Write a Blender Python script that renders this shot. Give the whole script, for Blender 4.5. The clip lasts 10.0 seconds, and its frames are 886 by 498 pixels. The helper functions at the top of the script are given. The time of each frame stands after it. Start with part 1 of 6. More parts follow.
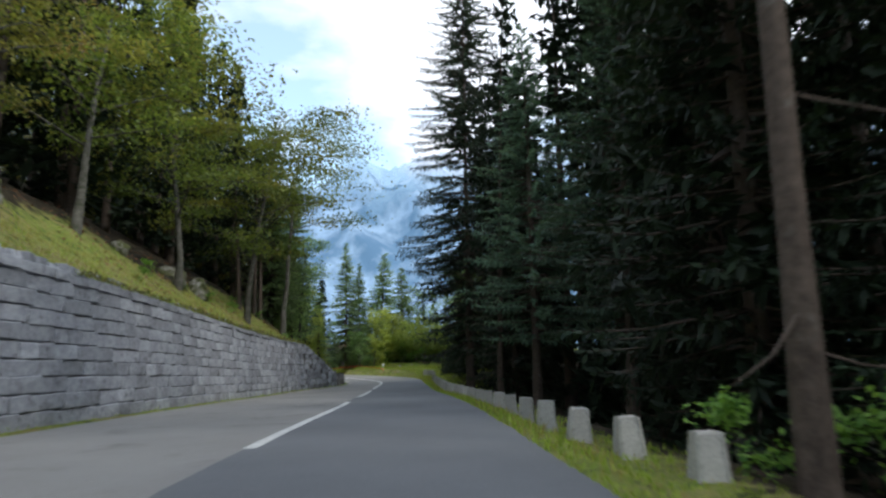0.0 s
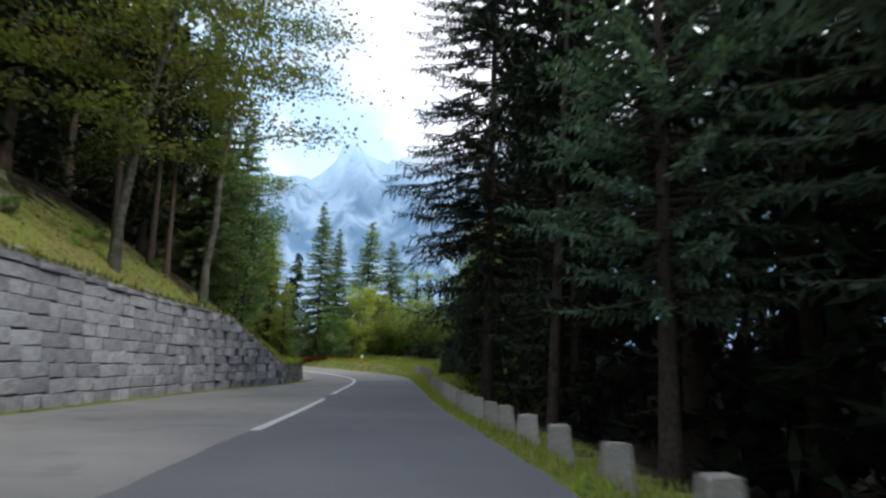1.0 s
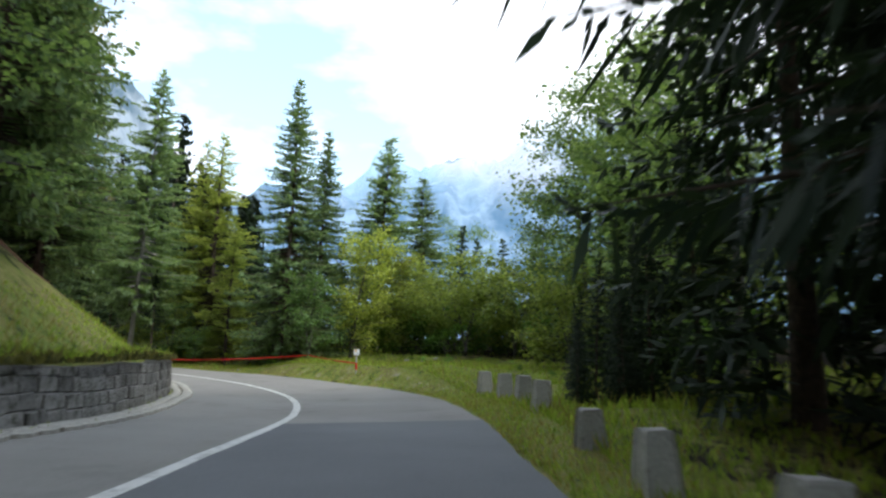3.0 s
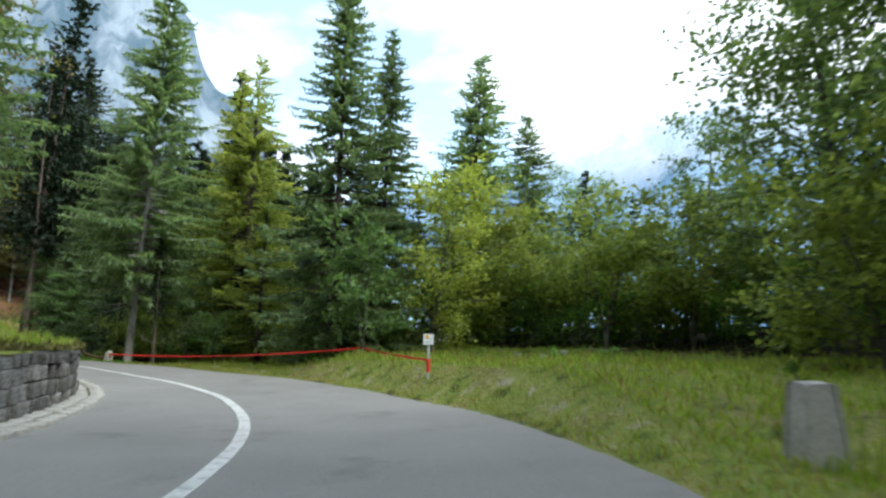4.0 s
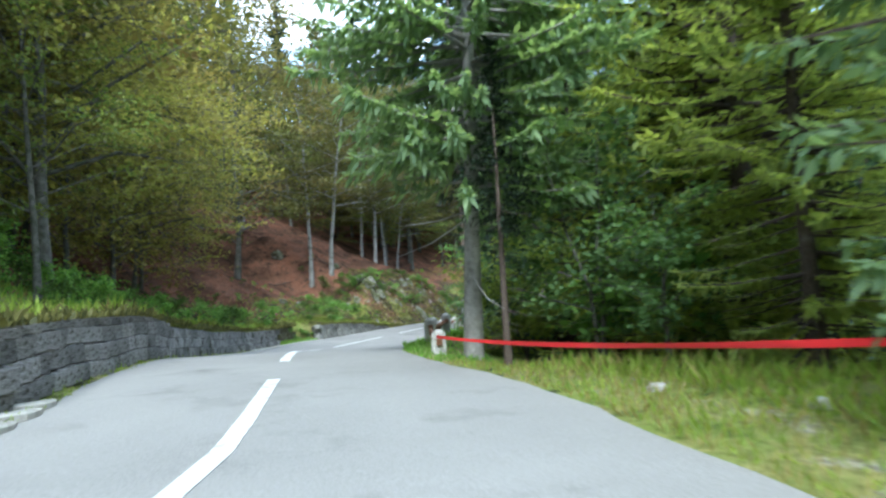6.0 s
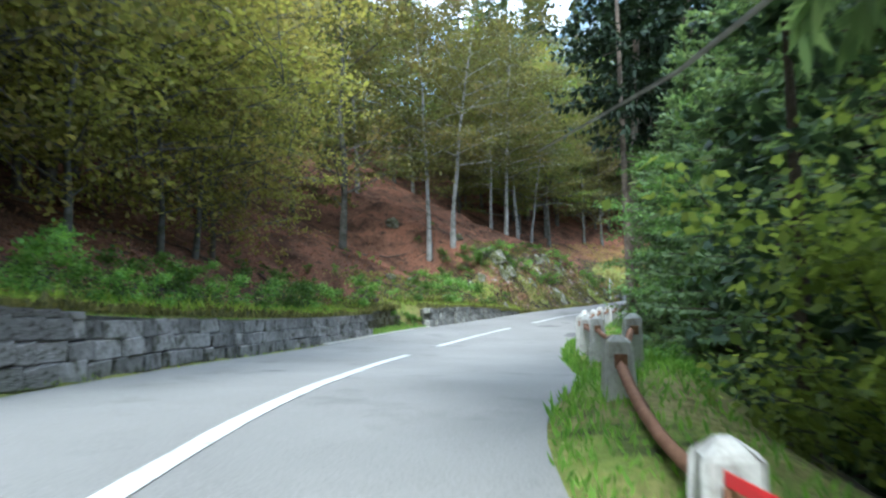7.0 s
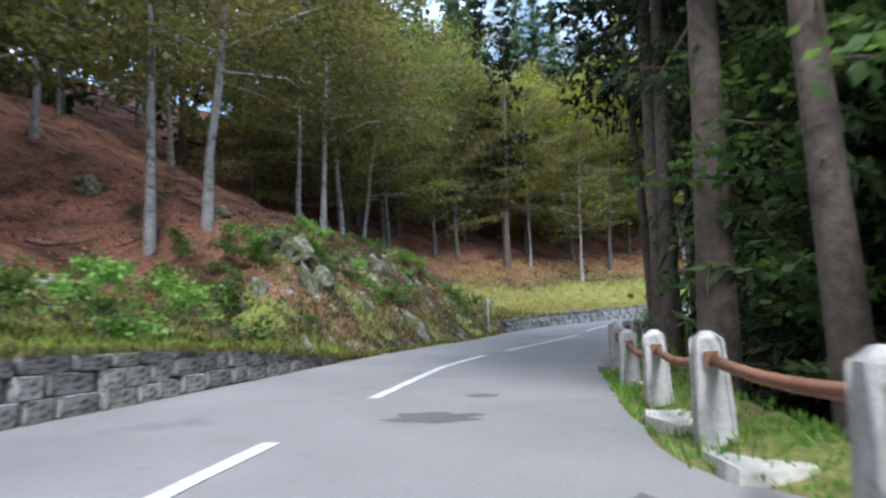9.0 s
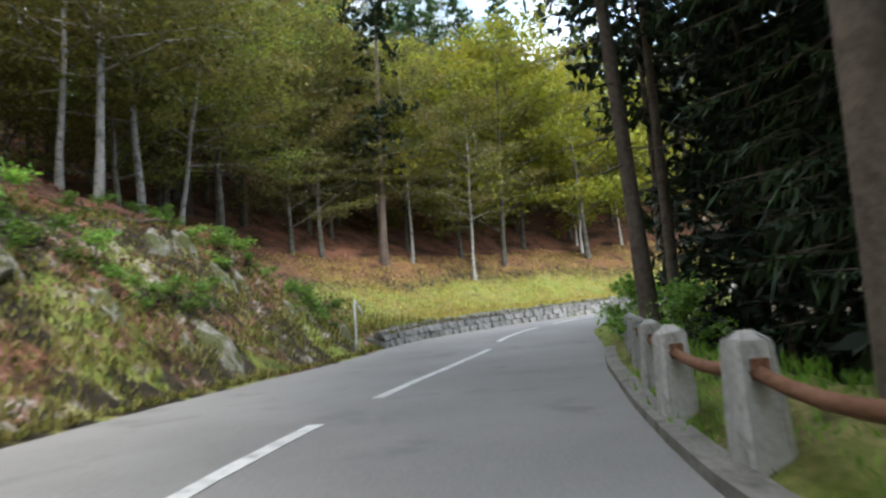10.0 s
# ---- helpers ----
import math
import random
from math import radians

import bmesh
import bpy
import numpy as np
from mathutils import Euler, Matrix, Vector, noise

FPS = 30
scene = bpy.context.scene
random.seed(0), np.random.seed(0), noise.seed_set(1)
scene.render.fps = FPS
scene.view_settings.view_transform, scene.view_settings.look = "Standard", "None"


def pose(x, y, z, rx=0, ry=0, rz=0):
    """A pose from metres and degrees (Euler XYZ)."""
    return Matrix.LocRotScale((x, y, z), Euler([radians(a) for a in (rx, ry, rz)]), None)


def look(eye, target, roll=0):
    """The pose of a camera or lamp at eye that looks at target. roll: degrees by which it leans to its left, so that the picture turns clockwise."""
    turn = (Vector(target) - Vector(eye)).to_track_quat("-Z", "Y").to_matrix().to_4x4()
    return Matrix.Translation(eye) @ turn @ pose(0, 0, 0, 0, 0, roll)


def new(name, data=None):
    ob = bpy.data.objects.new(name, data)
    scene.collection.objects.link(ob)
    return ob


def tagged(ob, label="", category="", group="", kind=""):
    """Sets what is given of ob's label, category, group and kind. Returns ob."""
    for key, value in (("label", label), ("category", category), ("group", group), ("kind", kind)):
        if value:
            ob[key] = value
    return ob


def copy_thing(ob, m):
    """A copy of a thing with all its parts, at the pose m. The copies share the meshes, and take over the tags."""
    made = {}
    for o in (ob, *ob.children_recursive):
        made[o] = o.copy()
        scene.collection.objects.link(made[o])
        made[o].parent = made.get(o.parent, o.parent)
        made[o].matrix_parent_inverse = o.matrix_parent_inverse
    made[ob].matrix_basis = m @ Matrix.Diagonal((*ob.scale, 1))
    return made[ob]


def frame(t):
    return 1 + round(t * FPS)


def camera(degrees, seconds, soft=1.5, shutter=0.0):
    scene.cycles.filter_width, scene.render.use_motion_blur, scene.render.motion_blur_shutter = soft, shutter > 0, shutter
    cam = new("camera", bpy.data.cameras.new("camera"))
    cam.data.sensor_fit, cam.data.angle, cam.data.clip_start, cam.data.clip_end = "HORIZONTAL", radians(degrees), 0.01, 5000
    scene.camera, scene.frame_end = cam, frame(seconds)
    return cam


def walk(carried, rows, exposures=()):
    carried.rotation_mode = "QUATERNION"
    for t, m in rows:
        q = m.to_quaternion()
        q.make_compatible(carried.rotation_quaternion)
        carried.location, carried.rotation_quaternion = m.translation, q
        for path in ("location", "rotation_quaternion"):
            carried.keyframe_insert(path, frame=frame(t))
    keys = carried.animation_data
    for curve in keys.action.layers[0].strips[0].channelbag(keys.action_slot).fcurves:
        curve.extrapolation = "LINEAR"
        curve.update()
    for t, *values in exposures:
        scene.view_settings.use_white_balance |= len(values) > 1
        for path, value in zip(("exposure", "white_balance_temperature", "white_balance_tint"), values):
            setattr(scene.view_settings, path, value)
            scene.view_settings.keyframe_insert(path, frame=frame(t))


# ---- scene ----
cam = camera(70.4, 10.0, soft=2.4, shutter=0.2)
PATH = [
    (0, pose(0.001, 0.003, 0.971, 99.27, 1.35, -0.01)),
    (0.2, pose(-0.210, 3.331, 0.901, 99.62, 1.10, -0.41)),
    (0.4, pose(-0.396, 6.623, 0.829, 99.52, 0.33, -0.48)),
    (0.6, pose(-0.536, 9.851, 0.750, 99.66, -0.68, -0.73)),
    (0.8, pose(-0.653, 13.031, 0.659, 99.26, -1.17, -0.76)),
    (1, pose(-0.769, 16.205, 0.559, 99.00, -1.56, -1.06)),
    (1.2, pose(-0.914, 19.373, 0.451, 98.66, -1.51, -1.00)),
    (1.4, pose(-1.064, 22.502, 0.339, 98.74, -0.90, -1.05)),
    (1.6, pose(-1.211, 25.552, 0.221, 98.77, -0.13, -1.15)),
    (1.8, pose(-1.358, 28.506, 0.103, 98.58, 0.18, -1.04)),
    (2, pose(-1.528, 31.377, -0.008, 98.41, -0.03, -0.60)),
    (2.2, pose(-1.698, 34.181, -0.111, 98.41, -0.34, -0.08)),
    (2.5, pose(-1.914, 38.291, -0.230, 98.67, -0.83, 0.64)),
    (2.8, pose(-2.122, 42.279, -0.311, 99.28, -1.28, 1.40)),
    (3.1, pose(-2.365, 46.123, -0.373, 99.86, -1.41, 2.47)),
    (3.3, pose(-2.567, 48.594, -0.410, 100.08, -1.33, 3.58)),
    (3.5, pose(-2.821, 50.985, -0.450, 100.10, -1.31, 5.26)),
    (3.7, pose(-3.145, 53.291, -0.491, 100.03, -1.16, 7.67)),
    (3.9, pose(-3.493, 55.490, -0.527, 99.47, -1.23, 9.87)),
    (4.1, pose(-3.883, 57.583, -0.554, 99.21, -0.88, 12.38)),
    (4.3, pose(-4.343, 59.575, -0.572, 98.91, -0.72, 15.80)),
    (4.5, pose(-4.884, 61.468, -0.585, 98.36, -0.51, 19.88)),
    (4.7, pose(-5.513, 63.265, -0.596, 97.94, 0.42, 24.40)),
    (4.9, pose(-6.243, 64.968, -0.600, 97.58, 1.23, 28.84)),
    (5.1, pose(-7.094, 66.577, -0.591, 97.38, 1.52, 33.08)),
    (5.3, pose(-8.064, 68.072, -0.569, 97.40, 1.32, 38.18)),
    (5.5, pose(-9.108, 69.441, -0.543, 96.87, 1.26, 43.23)),
    (5.7, pose(-10.221, 70.663, -0.515, 96.31, 1.96, 48.55)),
    (5.9, pose(-11.453, 71.732, -0.488, 96.00, 2.30, 53.66)),
    (6.1, pose(-12.777, 72.646, -0.462, 95.75, 2.84, 57.40)),
    (6.2, pose(-13.457, 73.068, -0.443, 95.66, 3.05, 59.15)),
    (6.5, pose(-15.538, 74.288, -0.375, 95.45, 3.12, 63.95)),
    (6.8, pose(-17.714, 75.513, -0.285, 94.94, 1.48, 66.92)),
    (7.1, pose(-20.071, 76.775, -0.180, 93.76, -0.28, 67.69)),
    (7.3, pose(-21.799, 77.613, -0.099, 92.93, -0.60, 67.21)),
    (7.5, pose(-23.633, 78.436, -0.158, 92.71, 0.24, 65.94)),
    (7.7, pose(-25.443, 79.272, -0.242, 92.78, 0.95, 64.16)),
    (7.9, pose(-27.170, 80.145, -0.333, 92.99, 1.48, 62.40)),
    (8.1, pose(-28.801, 81.082, -0.425, 93.71, 2.12, 60.91)),
    (8.3, pose(-30.402, 82.069, -0.504, 94.41, 2.38, 59.33)),
    (8.5, pose(-32.004, 83.103, -0.566, 95.31, 1.88, 57.52)),
    (8.7, pose(-33.573, 84.215, -0.610, 96.41, 2.16, 55.92)),
    (8.9, pose(-35.122, 85.379, -0.634, 97.21, 1.88, 53.65)),
    (9.1, pose(-36.615, 86.589, -0.635, 97.93, 1.36, 51.10)),
    (9.3, pose(-38.056, 87.836, -0.619, 98.32, 1.08, 48.82)),
    (9.5, pose(-39.463, 89.120, -0.588, 98.16, 1.57, 46.71)),
    (9.7, pose(-40.791, 90.464, -0.544, 97.34, 2.55, 44.53)),
    (9.9, pose(-42.004, 91.843, -0.486, 97.32, 3.59, 42.58)),
    (10, pose(-42.587, 92.539, -0.454, 97.91, 4.26, 41.63)),
]
EXPOSURES = [(0, 0.16, 6200, 10), (2.0, 0.36, 6450, 14), (3.3, 0.47, 6200, 8), (4.0, 0.55, 6100, 6), (4.7, 0.9, 5550, 3), (5.5, 1.3, 5400, 3), (7.4, 1.56, 5400, 6), (8.0, 1.3, 5350, 12), (8.5, 1.22, 5400, 15), (9.3, 1.16, 5700, 16), (10, 1.24, 6200, 12)]
walk(cam, PATH, EXPOSURES)

# ---- daylight: bright broken cloud, a soft weak sun ----
SUN_EL, SUN_AZ = 46.0, 122.0


def build_world():
    w = bpy.data.worlds.new("world")
    scene.world = w
    w.use_nodes = True
    nt = w.node_tree
    nt.nodes.clear()
    out = nt.nodes.new("ShaderNodeOutputWorld")
    bg = nt.nodes.new("ShaderNodeBackground")
    sky = nt.nodes.new("ShaderNodeTexSky")
    sky.sky_type = "NISHITA"
    sky.sun_disc = False
    sky.sun_elevation, sky.sun_rotation = radians(SUN_EL), radians(SUN_AZ)
    sky.air_density, sky.dust_density = 1.0, 1.5
    tc = nt.nodes.new("ShaderNodeTexCoord")
    mp = nt.nodes.new("ShaderNodeMapping")
    mp.inputs["Scale"].default_value = (1.0, 1.0, 2.2)
    mp.inputs["Location"].default_value = (0.35, 0.1, 0.2)
    nz = nt.nodes.new("ShaderNodeTexNoise")
    nz.inputs["Scale"].default_value, nz.inputs["Detail"].default_value, nz.inputs["Roughness"].default_value = 2.6, 7.0, 0.5
    ramp = nt.nodes.new("ShaderNodeValToRGB")
    ramp.color_ramp.elements[0].position, ramp.color_ramp.elements[1].position = 0.40, 0.53
    ramp.color_ramp.elements[0].color = (0.22, 0.22, 0.22, 1)
    mix = nt.nodes.new("ShaderNodeMix")
    mix.data_type = "RGBA"
    mix.inputs["B"].default_value = (9.5, 9.8, 10.4, 1)
    nt.links.new(tc.outputs["Generated"], mp.inputs["Vector"])
    nt.links.new(mp.outputs["Vector"], nz.inputs["Vector"])
    nt.links.new(nz.outputs["Fac"], ramp.inputs["Fac"])
    nt.links.new(ramp.outputs["Color"], mix.inputs["Factor"])
    gap = nt.nodes.new("ShaderNodeMix")
    gap.data_type, gap.blend_type = "RGBA", "MULTIPLY"
    gap.inputs["Factor"].default_value = 1.0
    gap.inputs["B"].default_value = (2.3, 2.6, 2.4, 1)
    nt.links.new(sky.outputs["Color"], gap.inputs["A"])
    nt.links.new(gap.outputs["Result"], mix.inputs["A"])
    nt.links.new(mix.outputs["Result"], bg.inputs["Color"])
    bg.inputs["Strength"].default_value = 0.13
    nt.links.new(bg.outputs["Background"], out.inputs["Surface"])


build_world()
sun_data = bpy.data.lights.new("sun", "SUN")
sun_data.energy, sun_data.angle, sun_data.color = 1.9, radians(14), (1.0, 0.95, 0.86)
sun = new("sun", sun_data)
_az, _el = radians(SUN_AZ), radians(SUN_EL)
sun.matrix_world = look((0, 0, 60), (-60 * math.sin(_az) * math.cos(_el), -60 * math.cos(_az) * math.cos(_el), 60 - 60 * math.sin(_el)))


# ---- materials ----
def mat(name, rough=0.8, spec=0.3):
    m = bpy.data.materials.new(name)
    m.use_nodes = True
    nt = m.node_tree
    b = nt.nodes["Principled BSDF"]
    b.inputs["Roughness"].default_value = rough
    b.inputs["Specular IOR Level"].default_value = spec
    return m, nt, b


def noise_node(nt, scale, detail=4.0, rough=0.55, coords="Object", stretch=(1, 1, 1)):
    tc = nt.nodes.new("ShaderNodeTexCoord")
    mp = nt.nodes.new("ShaderNodeMapping")
    mp.inputs["Scale"].default_value = stretch
    n = nt.nodes.new("ShaderNodeTexNoise")
    n.inputs["Scale"].default_value, n.inputs["Detail"].default_value, n.inputs["Roughness"].default_value = scale, detail, rough
    nt.links.new(tc.outputs[coords], mp.inputs["Vector"])
    nt.links.new(mp.outputs["Vector"], n.inputs["Vector"])
    return n


def ramp_node(nt, src, stops):
    r = nt.nodes.new("ShaderNodeValToRGB")
    els = r.color_ramp.elements
    while len(els) < len(stops):
        els.new(0.5)
    for e, (p, c) in zip(els, stops):
        e.position, e.color = p, (*c, 1)
    nt.links.new(src, r.inputs["Fac"])
    return r.outputs["Color"]


def mix_node(nt, fac, a, b, mode="MIX"):
    m = nt.nodes.new("ShaderNodeMix")
    m.data_type, m.blend_type = "RGBA", mode
    for key, v in (("Factor", fac), ("A", a), ("B", b)):
        if isinstance(v, (int, float)):
            m.inputs[key].default_value = v
        elif isinstance(v, tuple):
            m.inputs[key].default_value = (*v, 1)
        else:
            nt.links.new(v, m.inputs[key])
    return m.outputs["Result"]


def bump_node(nt, b, height, strength=0.4, dist=0.02):
    n = nt.nodes.new("ShaderNodeBump")
    n.inputs["Strength"].default_value, n.inputs["Distance"].default_value = strength, dist
    nt.links.new(height, n.inputs["Height"])
    nt.links.new(n.outputs["Normal"], b.inputs["Normal"])


def grainy(name, dark, light, fine=40.0, coarse=0.6, rough=0.85, bump=0.4, stain=None, stain_at=(0.55, 0.75), per_object=0.0, per_island=0.0, dist=0.02):
    """A surface with a fine grain, a coarse drift of tone and, if given, stains of another colour."""
    m, nt, b = mat(name, rough)
    f = noise_node(nt, fine, 3)
    c = noise_node(nt, coarse, 5)
    mixed = nt.nodes.new("ShaderNodeMath")
    mixed.operation = "MULTIPLY_ADD"
    nt.links.new(f.outputs["Fac"], mixed.inputs[0])
    mixed.inputs[1].default_value = 0.55
    half = nt.nodes.new("ShaderNodeMath")
    half.operation = "MULTIPLY"
    nt.links.new(c.outputs["Fac"], half.inputs[0])
    half.inputs[1].default_value = 0.45
    nt.links.new(half.outputs[0], mixed.inputs[2])
    col = ramp_node(nt, mixed.outputs[0], [(0.3, dark), (0.7, light)])
    if stain:
        s = noise_node(nt, coarse * 2.7, 6, 0.6)
        fac = ramp_node(nt, s.outputs["Fac"], [(stain_at[0], (0, 0, 0)), (stain_at[1], (1, 1, 1))])
        col = mix_node(nt, fac, col, stain)
    if per_object or per_island:
        src = nt.nodes.new("ShaderNodeObjectInfo").outputs["Random"] if per_object else nt.nodes.new("ShaderNodeNewGeometry").outputs["Random Per Island"]
        k = per_object or per_island
        tone = ramp_node(nt, src, [(0.0, (1 - k,) * 3), (1.0, (1 + k * 0.6,) * 3)])
        col = mix_node(nt, 1.0, col, tone, "MULTIPLY")
    nt.links.new(col, b.inputs["Base Color"])
    bump_node(nt, b, mixed.outputs[0], bump, dist)
    return m


def leafy(name, dark, light, translucent=0.35, rough=0.6, tree_tint=0.35, autumn=None):
    """Leaves and needles: tone varies leaf by leaf and tree by tree, and light passes through."""
    m = bpy.data.materials.new(name)
    m.use_nodes = True
    nt = m.node_tree
    nt.nodes.clear()
    out = nt.nodes.new("ShaderNodeOutputMaterial")
    geo = nt.nodes.new("ShaderNodeNewGeometry")
    info = nt.nodes.new("ShaderNodeObjectInfo")
    col = ramp_node(nt, geo.outputs["Random Per Island"], [(0.0, dark), (1.0, light)])
    if autumn:
        big = noise_node(nt, 0.35, 3)
        fac = ramp_node(nt, big.outputs["Fac"], [(0.45, (0, 0, 0)), (0.68, (0.8, 0.8, 0.8))])
        col = mix_node(nt, fac, col, autumn)
    tone = ramp_node(nt, info.outputs["Random"], [(0.0, (1 - tree_tint,) * 3), (1.0, (1 + tree_tint * 0.7,) * 3)])
    col = mix_node(nt, 1.0, col, tone, "MULTIPLY")
    b = nt.nodes.new("ShaderNodeBsdfPrincipled")
    b.inputs["Roughness"].default_value = rough
    b.inputs["Specular IOR Level"].default_value = 0.25
    nt.links.new(col, b.inputs["Base Color"])
    t = nt.nodes.new("ShaderNodeBsdfTranslucent")
    nt.links.new(mix_node(nt, 1.0, col, (1.15, 1.1, 0.55), "MULTIPLY"), t.inputs["Color"])
    mx = nt.nodes.new("ShaderNodeMixShader")
    mx.inputs["Fac"].default_value = translucent
    nt.links.new(b.outputs["BSDF"], mx.inputs[1])
    nt.links.new(t.outputs["BSDF"], mx.inputs[2])
    nt.links.new(mx.outputs["Shader"], out.inputs["Surface"])
    return m


M_ASPHALT = grainy("old_asphalt", (0.171, 0.166, 0.158), (0.312, 0.302, 0.288), 55, 0.35, 0.9, 0.3, stain=(0.145, 0.141, 0.135), stain_at=(0.56, 0.80))
M_ASPHALT_NEW = grainy("new_asphalt", (0.095, 0.101, 0.108), (0.185, 0.194, 0.206), 60, 0.3, 0.85, 0.3)
M_ASPHALT_PATCH = grainy("patch_asphalt", (0.085, 0.083, 0.082), (0.16, 0.157, 0.153), 60, 0.8, 0.85, 0.4)
M_PAINT = grainy("road_paint", (0.50, 0.50, 0.485), (0.76, 0.76, 0.74), 30, 2.0, 0.6, 0.2, stain=(0.33, 0.33, 0.32), stain_at=(0.52, 0.70))
M_STONE = grainy("wall_stone", (0.19, 0.20, 0.225), (0.46, 0.475, 0.51), 9, 1.6, 0.9, 0.7, stain=(0.08, 0.08, 0.08), stain_at=(0.57, 0.76), per_object=0.28)
M_STONE_FAR = grainy("wall_stone_joined", (0.19, 0.20, 0.225), (0.46, 0.475, 0.51), 9, 1.6, 0.9, 0.7, stain=(0.08, 0.08, 0.08), stain_at=(0.57, 0.76), per_island=0.28)
M_BEND = grainy("bend_wall_stone", (0.13, 0.125, 0.12), (0.36, 0.35, 0.335), 12, 1.7, 0.9, 1.0, dist=0.05, stain=(0.055, 0.054, 0.036), stain_at=(0.50, 0.66), per_object=0.4)
M_BEND_FAR = grainy("bend_wall_joined", (0.13, 0.125, 0.12), (0.36, 0.35, 0.335), 12, 1.7, 0.9, 1.0, dist=0.05, stain=(0.055, 0.054, 0.036), stain_at=(0.50, 0.66), per_island=0.4)
M_MOSSY = grainy("mossy_wall_stone", (0.17, 0.17, 0.165), (0.42, 0.415, 0.40), 8, 1.5, 0.9, 0.8, stain=(0.055, 0.065, 0.03), stain_at=(0.48, 0.62), per_object=0.3)
M_OVERGROWN = grainy("overgrown_wall_stone", (0.08, 0.078, 0.06), (0.24, 0.23, 0.19), 8, 1.5, 0.95, 0.8, stain=(0.07, 0.062, 0.028), stain_at=(0.40, 0.56), per_object=0.3)
M_JOINT = grainy("wall_joint", (0.06, 0.06, 0.058), (0.17, 0.168, 0.16), 20, 2, 0.95, 0.5)
M_POST = grainy("post_concrete", (0.30, 0.29, 0.27), (0.52, 0.51, 0.48), 26, 2.2, 0.9, 0.5, stain=(0.17, 0.16, 0.14), stain_at=(0.56, 0.75), per_object=0.18)
M_KERB = grainy("kerb_concrete", (0.15, 0.14, 0.12), (0.33, 0.31, 0.28), 22, 1.6, 0.9, 0.6, stain=(0.10, 0.10, 0.07), stain_at=(0.52, 0.70))
M_POST_WHITE = grainy("post_whitewash", (0.39, 0.385, 0.36), (0.65, 0.64, 0.61), 22, 2.5, 0.85, 0.5, stain=(0.25, 0.23, 0.2), stain_at=(0.54, 0.72), per_object=0.15)
M_RUST = grainy("rusty_steel", (0.13, 0.055, 0.03), (0.32, 0.17, 0.10), 30, 3, 0.85, 0.4)
M_STEEL = grainy("galvanised_steel", (0.35, 0.37, 0.38), (0.5, 0.52, 0.53), 30, 2, 0.45, 0.1)
M_BARK = grainy("spruce_bark", (0.04, 0.03, 0.024), (0.13, 0.10, 0.08), 10, 1.3, 0.95, 0.9, stain=(0.15, 0.14, 0.12), stain_at=(0.58, 0.75), dist=0.04)
M_BARK_ROAD = grainy("roadside_spruce_bark", (0.09, 0.07, 0.055), (0.25, 0.20, 0.16), 11, 1.5, 0.95, 0.9, stain=(0.07, 0.055, 0.045), stain_at=(0.55, 0.72), dist=0.04, per_object=0.2)
M_BARK_PALE = grainy("lichened_spruce_bark", (0.16, 0.15, 0.14), (0.40, 0.39, 0.37), 9, 1.3, 0.95, 0.8, stain=(0.10, 0.09, 0.08), stain_at=(0.56, 0.74), dist=0.03)
M_BEECH = grainy("beech_bark", (0.05, 0.048, 0.04), (0.19, 0.18, 0.16), 8, 1.4, 0.9, 0.4, stain=(0.05, 0.055, 0.035), stain_at=(0.46, 0.62), per_object=0.35)
M_BEECH_PALE = grainy("pale_beech_bark", (0.17, 0.165, 0.155), (0.38, 0.37, 0.35), 8, 1.4, 0.9, 0.4, stain=(0.08, 0.085, 0.06), stain_at=(0.50, 0.66), per_object=0.2)
M_BIRCH = grainy("birch_bark", (0.40, 0.39, 0.36), (0.72, 0.71, 0.67), 6, 2.0, 0.8, 0.3, stain=(0.08, 0.075, 0.07), stain_at=(0.60, 0.70))
M_ROCK = grainy("limestone_rock", (0.12, 0.115, 0.10), (0.33, 0.32, 0.29), 5, 0.8, 0.9, 0.9, stain=(0.07, 0.078, 0.028), stain_at=(0.38, 0.54), dist=0.06)
M_SLAB = grainy("pale_slab", (0.24, 0.23, 0.20), (0.50, 0.485, 0.44), 14, 1.4, 0.9, 0.5, stain=(0.2, 0.19, 0.13), stain_at=(0.6, 0.78))
M_FOOTING = grainy("pale_concrete", (0.40, 0.385, 0.33), (0.66, 0.64, 0.57), 18, 1.2, 0.9, 0.5, stain=(0.22, 0.22, 0.15), stain_at=(0.58, 0.76))
M_TAPE, _nt, _b = mat("red_tape", 0.45)
_b.inputs["Base Color"].default_value = (0.72, 0.03, 0.035, 1)
M_SIGN, _nt, _b = mat("sign_white", 0.4)
_b.inputs["Base Color"].default_value = (0.78, 0.82, 0.84, 1)
M_YELLOW, _nt, _b = mat("sign_yellow", 0.4)
_b.inputs["Base Color"].default_value = (0.8, 0.48, 0.03, 1)
M_INK, _nt, _b = mat("sign_ink", 0.5)
_b.inputs["Base Color"].default_value = (0.03, 0.05, 0.1, 1)

